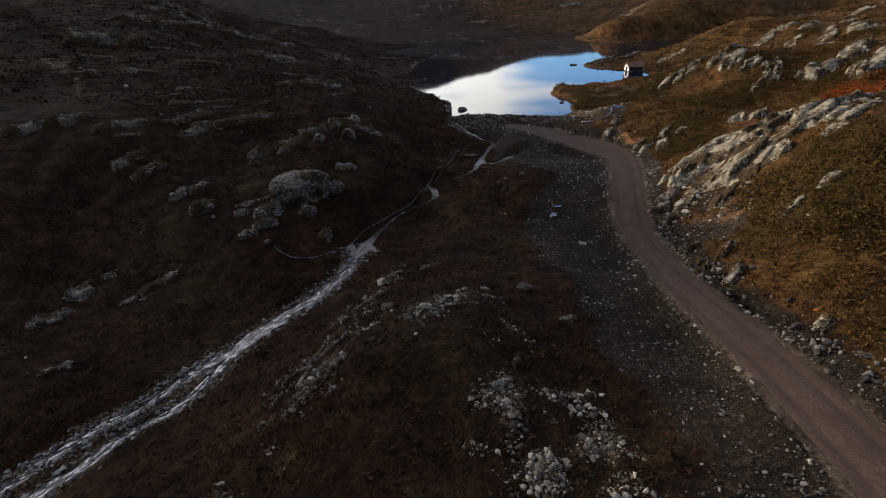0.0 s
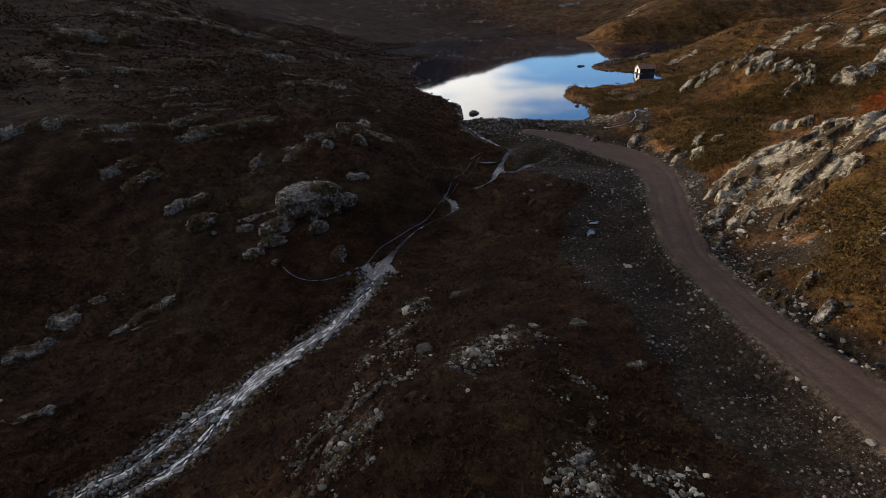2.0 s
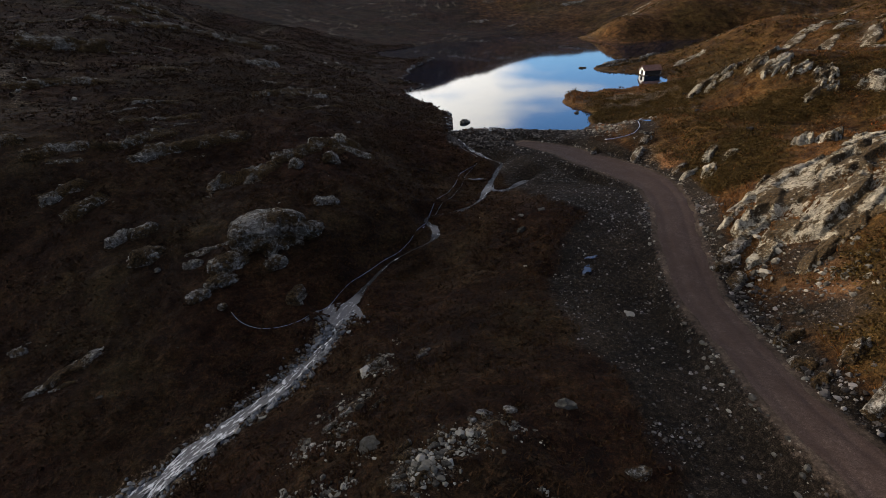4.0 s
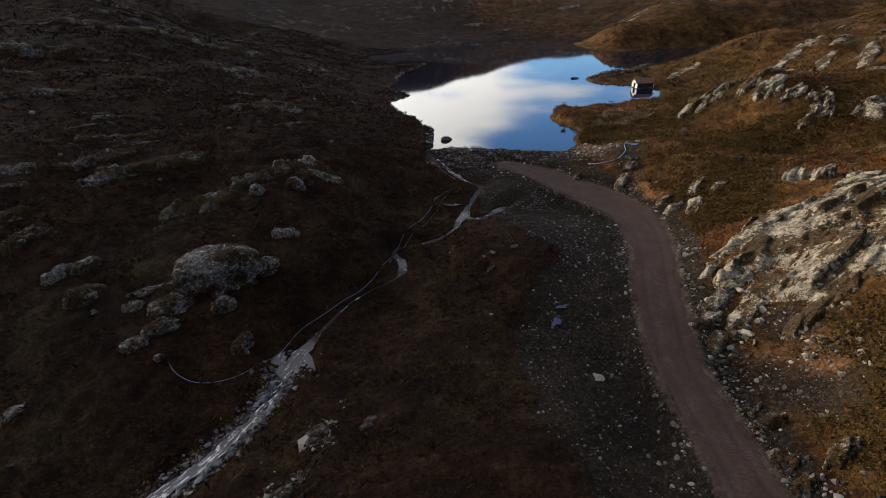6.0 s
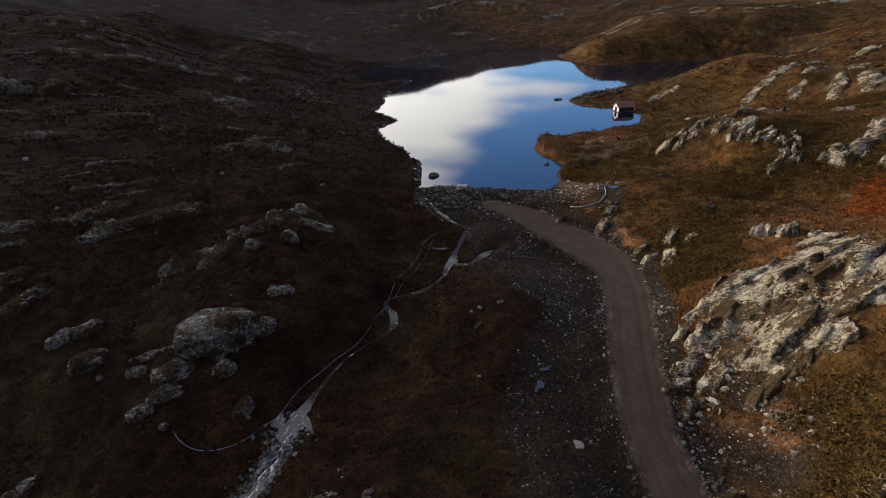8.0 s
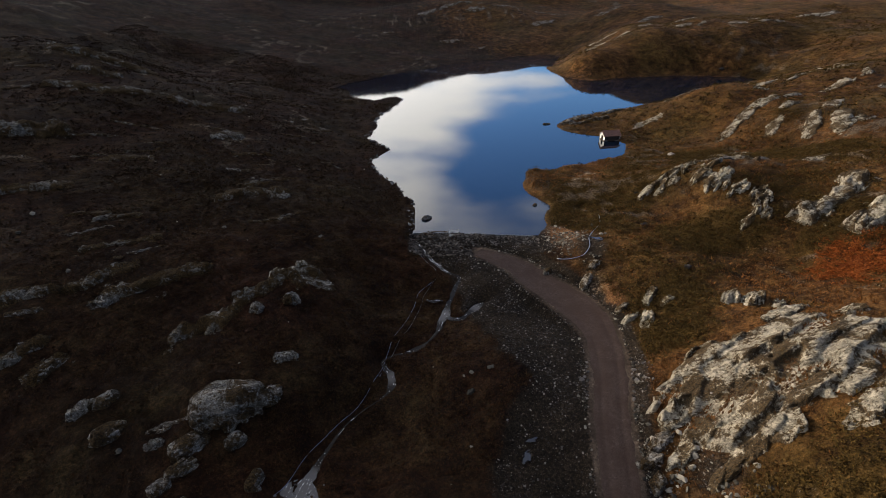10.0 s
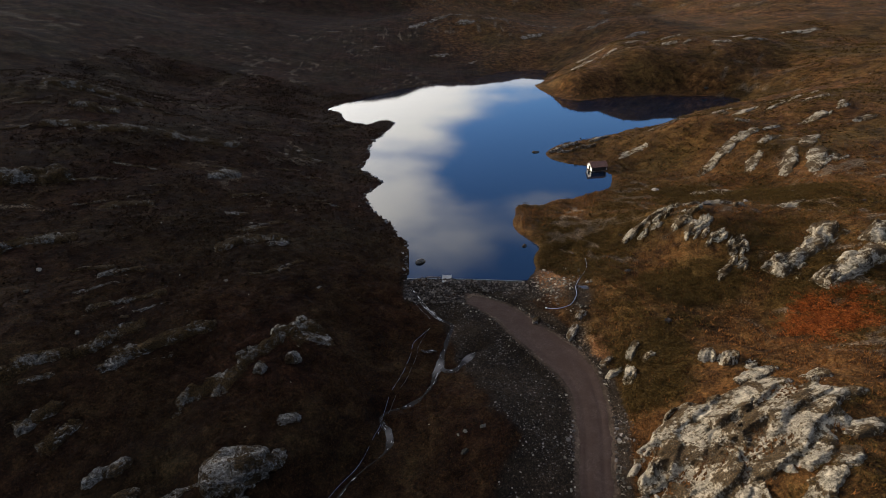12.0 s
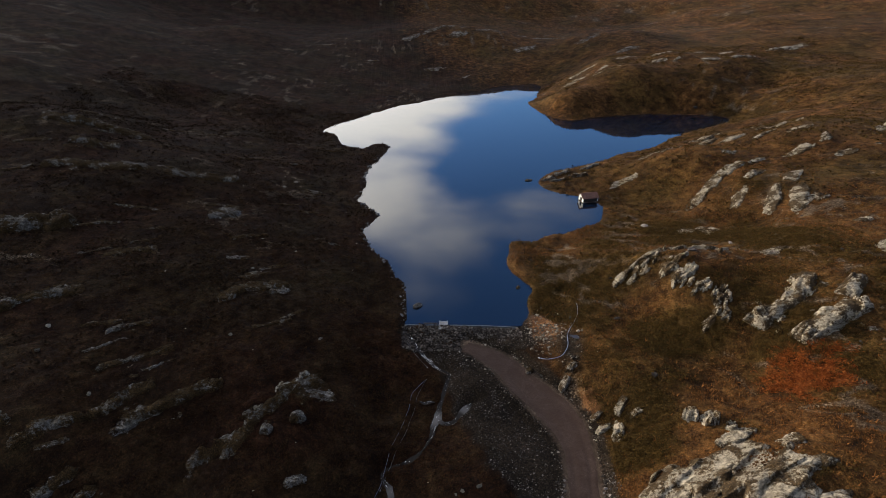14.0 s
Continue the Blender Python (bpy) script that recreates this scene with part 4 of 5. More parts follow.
BIG_BOULDER = [(-17.8, 60.0, 7.2, 4.8, 3.7, 17), (-13.9, 61.2, 2.6, 2.2, 2.0, 60), (-20.6, 55.8, 4.0, 2.4, 2.1, 34), (-20.4, 53.7, 3.0, 1.8, 1.7, 40), (-22.2, 52.2, 2.2, 1.6, 1.4, 40), (-16.4, 56.6, 2.4, 1.8, 1.5, 50),
               (-29.3, 57.8, 4.0, 2.6, 2.2, 30), (-14.2, 74.6, 2.6, 2.2, 2.8, 80), (-18.0, 72.8, 1.7, 1.5, 2.0, 70)]
WEST_ROCK = [(-12.5, 79.2, 5, 2.5, 1.1, 0), (-22.5, 103.4, 3.2, 1.8, 1.2, 10), (-40.4, 136.5, 9, 4.0, 2.6, 60), (-32.0, 116.0, 4.5, 1.6, 0.9, 10), (-36.0, 74.2, 3.4, 1.4, 1.1, 40)]
# the upper edges of the scarps, from their low ends, then height and depth
LEDGES = [([(-27.2, 68.8), (-22.2, 71.2), (-19.4, 75.0), (-16.4, 78.6), (-11.6, 82.0)], 1.3, 1.6), ([(-47.9, 70.4), (-45.2, 73.0), (-41.6, 74.4)], 1.0, 1.5), ([(-41.6, 74.2), (-38.0, 77.4), (-34.8, 80.0)], 0.9, 1.4),
          ([(-36.6, 74.3), (-33.4, 76.0), (-29.9, 78.4), (-26.2, 80.6)], 1.2, 1.6), ([(-31.0, 99.3), (-28.4, 103.0), (-24.8, 104.6), (-20.6, 105.4)], 1.1, 2.4), ([(-44.0, 82.6), (-40.2, 84.4), (-35.0, 87.4)], 0.5, 1.0),
          ([(-60.0, 68.0), (-55.0, 71.6), (-50.4, 73.4)], 1.1, 1.6), ([(-43.8, 65.0), (-40.0, 67.8)], 0.9, 1.2), ([(-39.8, 63.2), (-37.0, 66.0)], 0.9, 1.2), ([(-66.0, 94.0), (-60.0, 98.4), (-54.0, 100.6)], 1.2, 2.2),
          ([(-80.0, 117.0), (-72.8, 118.6), (-66.0, 122.0)], 2.2, 4.0), ([(-58.0, 150.0), (-49.6, 152.4), (-42.0, 155.0)], 1.3, 3.0), ([(-84.0, 145.0), (-72.0, 147.4), (-62.0, 150.0)], 1.5, 3.0), ([(-96.0, 170.0), (-84.0, 173.0), (-72.0, 174.0)], 1.8, 4.0),
          ([(-84.0, 158.0), (-74.0, 160.5)], 1.4, 3.2), ([(-46.0, 90.0), (-40.5, 93.6)], 0.5, 1.0), ([(-24.0, 92.0), (-18.0, 94.6)], 0.4, 0.9), ([(-56.0, 112.0), (-48.0, 116.0)], 0.7, 1.6), ([(-36.0, 124.0), (-28.5, 127.0)], 0.6, 1.4)]
FAR_WEST_ROCK = [(-38.8, 47.0, 3.0, 1.7, 1.3, 40), (-39.2, 42.8, 3.6, 1.9, 1.5, 50), (-36.8, 48.6, 2.0, 1.3, 0.9, 20)]
MOOR_ROCK = [(-2.5, 31.0, 4.0, 2.8, 0.7, 30), (-6.3, 36.8, 4.4, 1.6, 0.6, 50), (-8.3, 29.0, 5.5, 1.5, 0.6, 56), (-6.0, 26.5, 4.4, 1.4, 0.6, 50), (-10.0, 26.5, 5.4, 1.4, 0.6, 60),
             (3.9, 23.5, 2.4, 1.6, 0.6, 40), (2.2, 21.5, 2.4, 1.5, 0.5, 60), (9.0, 30.1, 1.3, 1.0, 0.4, 10), (1.5, 34.1, 4.2, 0.9, 0.4, 16), (-8.0, 50.2, 1.9, 1.3, 0.9, 10),
             (-10.6, 50.4, 1.6, 1.1, 0.8, 50), (-3.2, 43.3, 2.2, 1.4, 0.5, 40), (-6.0, 43.0, 2.6, 0.9, 0.4, 50)]
TRACK_ROCK = [(20.8, 32.8, 1.3, 1.0, 0.9, 20), (21.9, 36.3, 1.8, 1.2, 1.0, 50), (19.9, 35.5, 1.3, 1.0, 0.8, 70), (21.0, 40.0, 1.4, 1.0, 0.8, 10), (20.9, 41.6, 1.1, 0.8, 0.7, 40), (20.3, 37.2, 1.3, 0.9, 0.8, 80),
              (25.4, 80.4, 2.2, 1.1, 0.8, 60), (27.2, 83.0, 2.0, 1.1, 0.7, 50), (20.9, 84.6, 1.3, 1.0, 1.0, 30), (22.6, 50.6, 2.2, 1.0, 0.8, 30), (22.4, 48.4, 1.8, 1.0, 0.7, 60), (23.6, 51.8, 2.4, 1.2, 0.8, 20),
              (28.0, 73.4, 1.4, 1.0, 0.9, 30)]
PALE_WEST = [(-16.9, 80.0, 2.6, 1.4, 1.3, 40), (-14.4, 82.6, 1.8, 1.0, 1.0, 30), (-19.8, 76.4, 1.0, 0.7, 0.9, 20), (-38.2, 81.6, 1.0, 0.6, 0.5, 20)]
LAKE_ROCK = [(3.5, 104.4, 2.1, 1.4, 0.95, 20), (40.6, 171.4, 2.2, 1.5, 0.7, 10), (24.2, 109.2, 1.0, 0.7, 0.5, 40)]
dice = random.Random(33)
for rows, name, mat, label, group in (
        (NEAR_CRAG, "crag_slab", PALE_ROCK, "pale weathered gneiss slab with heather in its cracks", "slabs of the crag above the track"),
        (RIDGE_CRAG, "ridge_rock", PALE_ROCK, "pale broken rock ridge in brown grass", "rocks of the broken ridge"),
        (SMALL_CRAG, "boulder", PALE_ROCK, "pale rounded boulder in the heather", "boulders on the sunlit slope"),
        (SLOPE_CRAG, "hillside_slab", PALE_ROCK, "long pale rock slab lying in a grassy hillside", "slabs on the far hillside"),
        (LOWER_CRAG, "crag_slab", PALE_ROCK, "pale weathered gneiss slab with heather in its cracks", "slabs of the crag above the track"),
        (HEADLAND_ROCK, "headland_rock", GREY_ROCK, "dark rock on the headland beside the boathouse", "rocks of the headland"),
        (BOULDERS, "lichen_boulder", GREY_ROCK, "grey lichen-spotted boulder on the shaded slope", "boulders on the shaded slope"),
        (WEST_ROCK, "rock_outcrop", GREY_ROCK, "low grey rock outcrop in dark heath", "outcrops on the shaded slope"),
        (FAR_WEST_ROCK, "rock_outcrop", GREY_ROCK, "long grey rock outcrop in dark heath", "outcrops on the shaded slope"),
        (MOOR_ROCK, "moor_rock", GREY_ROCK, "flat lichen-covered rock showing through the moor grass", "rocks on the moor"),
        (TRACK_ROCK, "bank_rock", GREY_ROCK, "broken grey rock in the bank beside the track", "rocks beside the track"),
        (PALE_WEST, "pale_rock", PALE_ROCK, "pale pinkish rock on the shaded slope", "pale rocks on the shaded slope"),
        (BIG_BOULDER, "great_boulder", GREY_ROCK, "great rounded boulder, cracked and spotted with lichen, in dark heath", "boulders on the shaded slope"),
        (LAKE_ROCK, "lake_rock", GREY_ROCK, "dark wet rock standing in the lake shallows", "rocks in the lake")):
    for x, y, l, w, hh, turn in rows:
        if name == "lake_rock":
            loose_rock(name, x, y, 0.05, l, w, hh, turn, mat, label, "rock", group)
        elif name == "great_boulder":
            loose_rock(name, x, y, rest(x, y) - 0.10 * hh, l, w, hh * 1.15, turn, mat, label, "rock", group, 5, 1.0)
        elif name == "moor_rock":
            c, sn = math.cos(radians(turn)), math.sin(radians(turn))
            for k in range(max(2, int(l * 1.6))):
                u, v = dice.uniform(-0.6, 0.6) * l, dice.uniform(-0.7, 0.7) * max(w, 1.0)
                size = dice.uniform(0.4, 1.3)
                outcrop(name, x + u * c - v * sn, y + u * sn + v * c, size, size * dice.uniform(0.45, 0.75), 0.25 + 0.2 * dice.random(), turn + dice.uniform(-20, 20), mat, label, "rock", group)
        else:
            outcrop(name, x, y, l, w, hh, turn, mat, label, "rock", group, rise=0.45 if name == "rock_outcrop" else 0.26 if name == "hillside_slab" else 0.62 if name == "crag_slab" else 0.8,
                    calm={"crag_slab": 0.45, "pale_rock": 0.9, "lichen_boulder": 0.5, "hillside_slab": 1.0, "boulder": 0.5}.get(name, 0.0))


def build_crag():
    """One body of bedrock: long tilted beds that face the evening sun, cut by joints, with turf in the hollows."""
    step, turn = 0.14, radians(29)
    c, sn = math.cos(turn), math.sin(turn)
    u, v = np.meshgrid(np.arange(-13.5, 13.5, step), np.arange(-11.5, 11.5, step))
    shape = u.shape
    u, v = u.ravel(), v.ravel()
    px, py = 34.0 + u * c - v * sn, 55.2 + u * sn + v * c
    ring = glide(np.vstack([CRAG_EDGE, CRAG_EDGE[:1]]), 0.5)
    d, _ = along(px, py, ring, 16.0)
    d = np.where(inside(px, py, ring), d, -d)
    q = (v + 3.4 * fbm(u * 0.5, v, 6.5, 4, 301)) / 3.3 + 20.0
    bed = np.floor(q)
    rise = q - bed
    cut = u / (3.2 + 1.6 * lattice(bed.astype(np.int64), 0, 3, 9)) + 0.5 * bed + 0.35 * fbm(u, v, 2.5, 2, 303) + 40.0
    block = lattice(bed.astype(np.int64), np.floor(cut).astype(np.int64), 1, 11)
    joint = np.abs(cut - np.floor(cut) - 0.5) * 2
    fine = v / 0.55 + 1.2 * fbm(u * 0.4, v, 2.0, 3, 305) + 50.0
    hollow = fbm(u * 0.5, v, 3.2, 4, 307, 0.55)
    e = smooth(-0.9, 1.6, d + 1.3 * fbm(u, v, 2.2, 3, 309)) * (1.0 - 0.80 * smooth(0.12, 0.34, hollow - 0.22 * (block - 0.5))) - 0.20
    lift = (0.25 + 0.95 * block) * (1 - rise) * smooth(0.0, 0.16, rise) + 0.42 * fbm(u * 0.6, v, 2.4, 4, 311) + 0.11 * (1 - (fine - np.floor(fine)))
    lift = lift - 0.45 * smooth(0.90, 1.0, joint) * (0.3 + block) + 0.05 * fbm(u, v, 0.35, 2, 313)
    ground = rest(px, py)
    z = ground + smooth(0.0, 0.35, e) * (0.30 + 0.80 * lift) - 0.4 * (1 - smooth(-0.14, 0.02, e)) + 0.02
    faces = grid_faces(*shape)
    faces = faces[e[faces].max(1) > -0.12]
    crag = tagged(new("crag"), "broad pale gneiss crag of tilted beds with heather in its hollows", "crag")
    crag.location = base = np.array([34.0, 55.2, rest(34.0, 55.2)])
    of_bed = bed[faces[:, 0]]
    for k in np.unique(of_bed):
        used, some = np.unique(faces[of_bed == k], return_inverse=True)
        if len(some) < 60:
            continue
        ob = new("rock_bed", mesh_from("rock_bed", np.stack([px, py, z], 1)[used] - base, some.reshape(-1, 4), PALE_ROCK))
        ob.parent = crag


build_crag()
# the ledges' rock has the slope's shade in its colour
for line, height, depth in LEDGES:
    ledge("rock_ledge", line, height, depth, SHADED_TURFY_ROCK, "long grey rock ledge with a broken face in dark heath", "ledges on the shaded slope")
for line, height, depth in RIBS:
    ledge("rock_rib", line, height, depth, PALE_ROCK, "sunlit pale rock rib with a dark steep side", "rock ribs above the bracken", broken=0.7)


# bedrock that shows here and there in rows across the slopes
SLOPES = [(-95, -14, 84, 210, 40, SHADED_TURFY_ROCK, "low grey rock breaking through dark heath", "outcrops on the shaded slope"),
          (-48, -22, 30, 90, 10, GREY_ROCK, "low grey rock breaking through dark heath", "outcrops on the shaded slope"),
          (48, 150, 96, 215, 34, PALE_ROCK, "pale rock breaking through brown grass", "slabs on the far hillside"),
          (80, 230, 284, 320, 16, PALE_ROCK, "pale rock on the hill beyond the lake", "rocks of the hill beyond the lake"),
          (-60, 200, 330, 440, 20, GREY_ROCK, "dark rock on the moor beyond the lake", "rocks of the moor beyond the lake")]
pick = random.Random(21)
for x0, x1, y0, y1, count, mat, label, group in SLOPES:
    made = 0
    while made < count:
        x, y = pick.uniform(x0, x1), pick.uniform(y0, y1)
        sx, sy = np.array([x]), np.array([y])
        if inside(sx, sy, SHORE)[0] or along(sx, sy, SHORE)[0][0] < 4:
            continue
        made += 1
        far = math.hypot(x, y - 20)
        l = pick.uniform(2.0, 4.5) * (0.8 + far / 130)
        slim = 0.5 if x < -10 else 1.0
        outcrop("bedrock", x, y, l, l * slim * pick.uniform(0.28, 0.5), 0.5 + 0.16 * l * slim * pick.random(), pick.uniform(8, 45), mat, label, "rock", group, rise=0.38)


# ---- loose stones, heather and grass ----
def scatter_rocks(name, x, y, size, mat, label, level=1):
    """Many small stones, lying on the ground, joined."""
    v, f = SPHERES[level]
    n = len(x)
    rng = np.random.default_rng(len(name) + n)
    z = rest(x, y)
    shape = v[None] * (1 + 0.75 * (rng.random((n, len(v), 1)) - 0.5))
    shape = shape * (size[:, None] * (0.6 + 0.8 * rng.random((n, 3))) * np.array([0.6, 0.6, 0.42]))[:, None, :]
    a = rng.random(n) * 6.283
    c, s = np.cos(a)[:, None], np.sin(a)[:, None]
    px, py = shape[..., 0] * c - shape[..., 1] * s, shape[..., 0] * s + shape[..., 1] * c
    pts = np.stack([px + x[:, None], py + y[:, None], shape[..., 2] + (z + size * 0.10)[:, None]], 2)
    faces = (f[None] + (np.arange(n) * len(v))[:, None, None]).reshape(-1, 3)
    me = mesh_from(name, pts.reshape(-1, 3), faces, mat, smooth=False)
    return tagged(new(name, me), label, "stones", kind="stuff")


def sizes(rng, n, low, high):
    return low * (high / low) ** (rng.random(n) ** 2.2)


def scatter_tufts(name, x, y, reach, tall, blades, mat, label, droop=0.7):
    """Tufts of narrow blades or small leafy sprays, joined."""
    n = len(x)
    rng = np.random.default_rng(len(name) * 7 + n)
    z = rest(x, y)
    a = rng.random((n, blades)) * 6.283
    r = reach[:, None] * np.sqrt(rng.random((n, blades)))
    bx, by = x[:, None] + np.cos(a) * r * 0.45, y[:, None] + np.sin(a) * r * 0.45
    lean = droop * (0.4 + rng.random((n, blades)))
    up = tall[:, None] * (0.55 + 0.6 * rng.random((n, blades)))
    tx, ty = bx + np.cos(a) * up * lean, by + np.sin(a) * up * lean
    w = up * (0.10 + 0.14 * rng.random((n, blades)))
    px, py = -np.sin(a) * w, np.cos(a) * w
    low = z[:, None] - 0.05 + 0 * a
    one = np.stack([bx - px, by - py, low], -1)
    two = np.stack([bx + px, by + py, low], -1)
    top = np.stack([tx, ty, z[:, None] + up], -1)
    pts = np.stack([one, two, top], 2).reshape(-1, 3)
    faces = np.arange(len(pts)).reshape(-1, 3)
    me = mesh_from(name, pts, faces, mat, smooth=False)
    return tagged(new(name, me), label, "vegetation", kind="stuff")


def scatter_cushions(name, x, y, reach, tall, sprays, mat, label, leaf=1.0):
    """Low cushions, each of many small leafy sprays that stand out from a dome."""
    n = len(x)
    rng = np.random.default_rng(len(name) * 11 + n)
    z = rest(x, y)
    a = rng.random((n, sprays)) * 6.283
    lift = rng.random((n, sprays)) ** 0.8
    flat = np.sqrt(1 - lift ** 2)
    wob = 0.75 + 0.5 * rng.random((n, sprays))
    c = np.stack([x[:, None] + np.cos(a) * flat * reach[:, None] * wob, y[:, None] + np.sin(a) * flat * reach[:, None] * wob, z[:, None] - 0.04 + lift * tall[:, None] * wob], -1)
    d = rng.normal(size=(n, sprays, 3, 3))
    d[..., 2] *= 0.55
    d /= np.linalg.norm(d, axis=-1, keepdims=True) + 1e-9
    size = (reach[:, None] * leaf * (0.28 + 0.25 * rng.random((n, sprays))))[..., None, None]
    pts = (c[:, :, None, :] + d * size).reshape(-1, 3)
    me = mesh_from(name, pts, np.arange(len(pts)).reshape(-1, 3), mat, smooth=False)
    return tagged(new(name, me), label, "vegetation", kind="stuff")


def seed_places(rng, n, box, want):
    """Places in the box (x0, x1, y0, y1), kept by the wanted density of each cover."""
    x = box[0] + (box[1] - box[0]) * rng.random(n)
    y = box[2] + (box[3] - box[2]) * rng.random(n)
    c = lie(x, y, ("track", "east", "olive", "fern", "rubble", "earth", "stone"))
    d, _ = along(x, y, SHORE)
    dry = ~inside(x, y, SHORE) & (d > 0.6)
    road, r = along(x, y, ROAD_LINE)
    dry &= (road - r[:, 1] > 0.3) | (r[:, 1] == 0)
    for line in WATERS:
        b, r = along(x, y, line)
        dry &= (b - r[:, 1] > 0.1) | (r[:, 1] == 0)
    k = dry & (rng.random(n) < want(x, y, c))
    return x[k], y[k]


rng = np.random.default_rng(12)
bare = lambda c: (1 - smooth(0.3, 0.6, c["rubble"])) * (1 - 0.8 * smooth(0.3, 0.55, c["stone"]))
# heather on the sunlit slope
x, y = seed_places(rng, 70000, (20, 90, 18, 140), lambda x, y, c: bare(c) * smooth(0.35, 0.75, c["olive"] + 0.25 * fbm(x, y, 5, 3, 70)) * c["east"] * (1 - c["fern"]))
scatter_cushions("heather", x, y, 0.22 + 0.34 * rng.random(len(x)), 0.16 + 0.26 * rng.random(len(x)), 12, HEATHER, "dense olive-brown heather on the sunlit slope", 0.7)
x, y = seed_places(rng, 16000, (22, 80, 24, 130), lambda x, y, c: bare(c) * smooth(0.45, 0.85, c["olive"] + 0.3 * fbm(x, y, 4, 3, 78)) * c["east"] * (1 - c["fern"]))
scatter_cushions("heather_bush", x, y, 0.40 + 0.45 * rng.random(len(x)), 0.30 + 0.35 * rng.random(len(x)), 64, HEATHER, "tall olive-brown heather bushes on the sunlit slope", 0.42)
x, y = seed_places(rng, 120000, (20, 120, 18, 190), lambda x, y, c: bare(c) * smooth(0.4, 0.9, c["east"]) * (1 - 0.85 * c["olive"]) * (1 - c["fern"]) * (0.35 + 0.65 * smooth(-0.2, 0.3, fbm(x, y, 4, 3, 71))) * (1 - smooth(80, 120, x)) * (1 - smooth(120, 190, y)))
scatter_tufts("dry_grass", x, y, 0.25 + 0.3 * rng.random(len(x)), 0.16 + 0.22 * rng.random(len(x)), 6, GRASS, "golden-brown dry moor grass on the sunlit slope", 1.1)
x, y = seed_places(rng, 9000, (34, 72, 62, 88), lambda x, y, c: smooth(0.25, 0.6, c["fern"] + 0.2 * fbm(x, y, 2, 3, 72)))
scatter_cushions("bracken", x, y, 0.25 + 0.35 * rng.random(len(x)), 0.25 + 0.35 * rng.random(len(x)), 30, BRACKEN, "rust-red autumn bracken below the rock ribs", 0.6)
# shaded side: these plants take the darkened leaf and blade colours
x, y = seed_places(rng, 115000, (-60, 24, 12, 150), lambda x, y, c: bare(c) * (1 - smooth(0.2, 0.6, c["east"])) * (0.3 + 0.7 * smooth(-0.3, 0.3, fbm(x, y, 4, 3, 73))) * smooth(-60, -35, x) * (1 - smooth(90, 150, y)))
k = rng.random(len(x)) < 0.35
scatter_cushions("moor_heather", x[k], y[k], 0.18 + 0.3 * rng.random(k.sum()), 0.10 + 0.2 * rng.random(k.sum()), 8, SHADED_LEAF, "low dark brown heather in shade")
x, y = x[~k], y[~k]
scatter_tufts("moor_grass", x, y, 0.2 + 0.3 * rng.random(len(x)), 0.12 + 0.2 * rng.random(len(x)), 5, SHADED_GRASS, "dark brown moor grass in shade", 1.0)
x, y = seed_places(rng, 50000, (30, 240, 110, 330), lambda x, y, c: smooth(110, 150, y) * c["east"] * (0.25 + 0.75 * smooth(-0.15, 0.25, fbm(x, y, 9, 4, 76))))
scatter_cushions("slope_heather", x, y, 0.35 + 0.6 * rng.random(len(x)), 0.2 + 0.4 * rng.random(len(x)), 6, HEATHER, "brown heather on the far sunlit slopes")
# shaded hill: the same darkened leaf colour
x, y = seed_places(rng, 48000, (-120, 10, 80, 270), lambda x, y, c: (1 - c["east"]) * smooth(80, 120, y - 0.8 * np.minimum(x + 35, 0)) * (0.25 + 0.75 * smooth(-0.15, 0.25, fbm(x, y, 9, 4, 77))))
scatter_cushions("hill_heather", x, y, 0.3 + 0.6 * rng.random(len(x)), 0.15 + 0.35 * rng.random(len(x)), 6, SHADED_LEAF, "dark brown heather on the shaded hill")
# stones on the spoil beside the track, on the dam and on the slopes
x, y = seed_places(rng, 48000, (2, 30, 14, 99), lambda x, y, c: smooth(0.35, 0.8, c["rubble"]) * (0.25 + 0.75 * smooth(-0.1, 0.3, fbm(x, y, 3, 3, 74))))
scatter_rocks("spoil_stones", x, y, sizes(rng, len(x), 0.05, 0.21), STONE, "broken grey stones strewn over dark spoil")
x, y = seed_places(rng, 5200, (19, 27, 18, 64), lambda x, y, c: (1 - smooth(3.0, 5.5, x - np.interp(y, ROAD_LINE[::-1, 1], ROAD_LINE[::-1, 0]))) * (0.15 + 0.85 * smooth(-0.1, 0.25, fbm(x, y, 3.5, 3, 91))))
scatter_rocks("bank_stones", x, y, sizes(rng, len(x), 0.07, 0.5), STONE, "pale broken stones in the cut bank beside the track")
x, y = seed_places(rng, 2600, (22, 29.5, 37, 53), lambda x, y, c: np.maximum(patch(x, y, 26.2, 44.6, 2.0, 2.6), 0.8 * patch(x, y, 24.6, 49.6, 1.8, 3.0)) * (0.2 + 0.8 * smooth(-0.2, 0.2, fbm(x, y, 2, 3, 97))))
scatter_rocks("cutting_stones", x, y, sizes(rng, len(x), 0.08, 0.55), LICHEN_STONE, "pale broken stones on bare red-brown earth")
x, y = seed_places(rng, 2600, (22, 32, 84, 101), lambda x, y, c: patch(x, y, 26.5, 93, 3.5, 7) * (0.2 + 0.8 * smooth(-0.2, 0.2, fbm(x, y, 3, 3, 92))))
scatter_rocks("shore_stones", x, y, sizes(rng, len(x), 0.08, 0.5), LICHEN_STONE, "pale stones on the bare bank beside the dam")
x, y = seed_places(rng, 6500, (-70, 24, 14, 170), lambda x, y, c: 0.03 + 0.5 * smooth(0.3, 0.6, c["stone"]))
scatter_rocks("moor_stones", x, y, sizes(rng, len(x), 0.12, 0.8), LICHEN_STONE, "scattered grey stones in dark heath", 2)
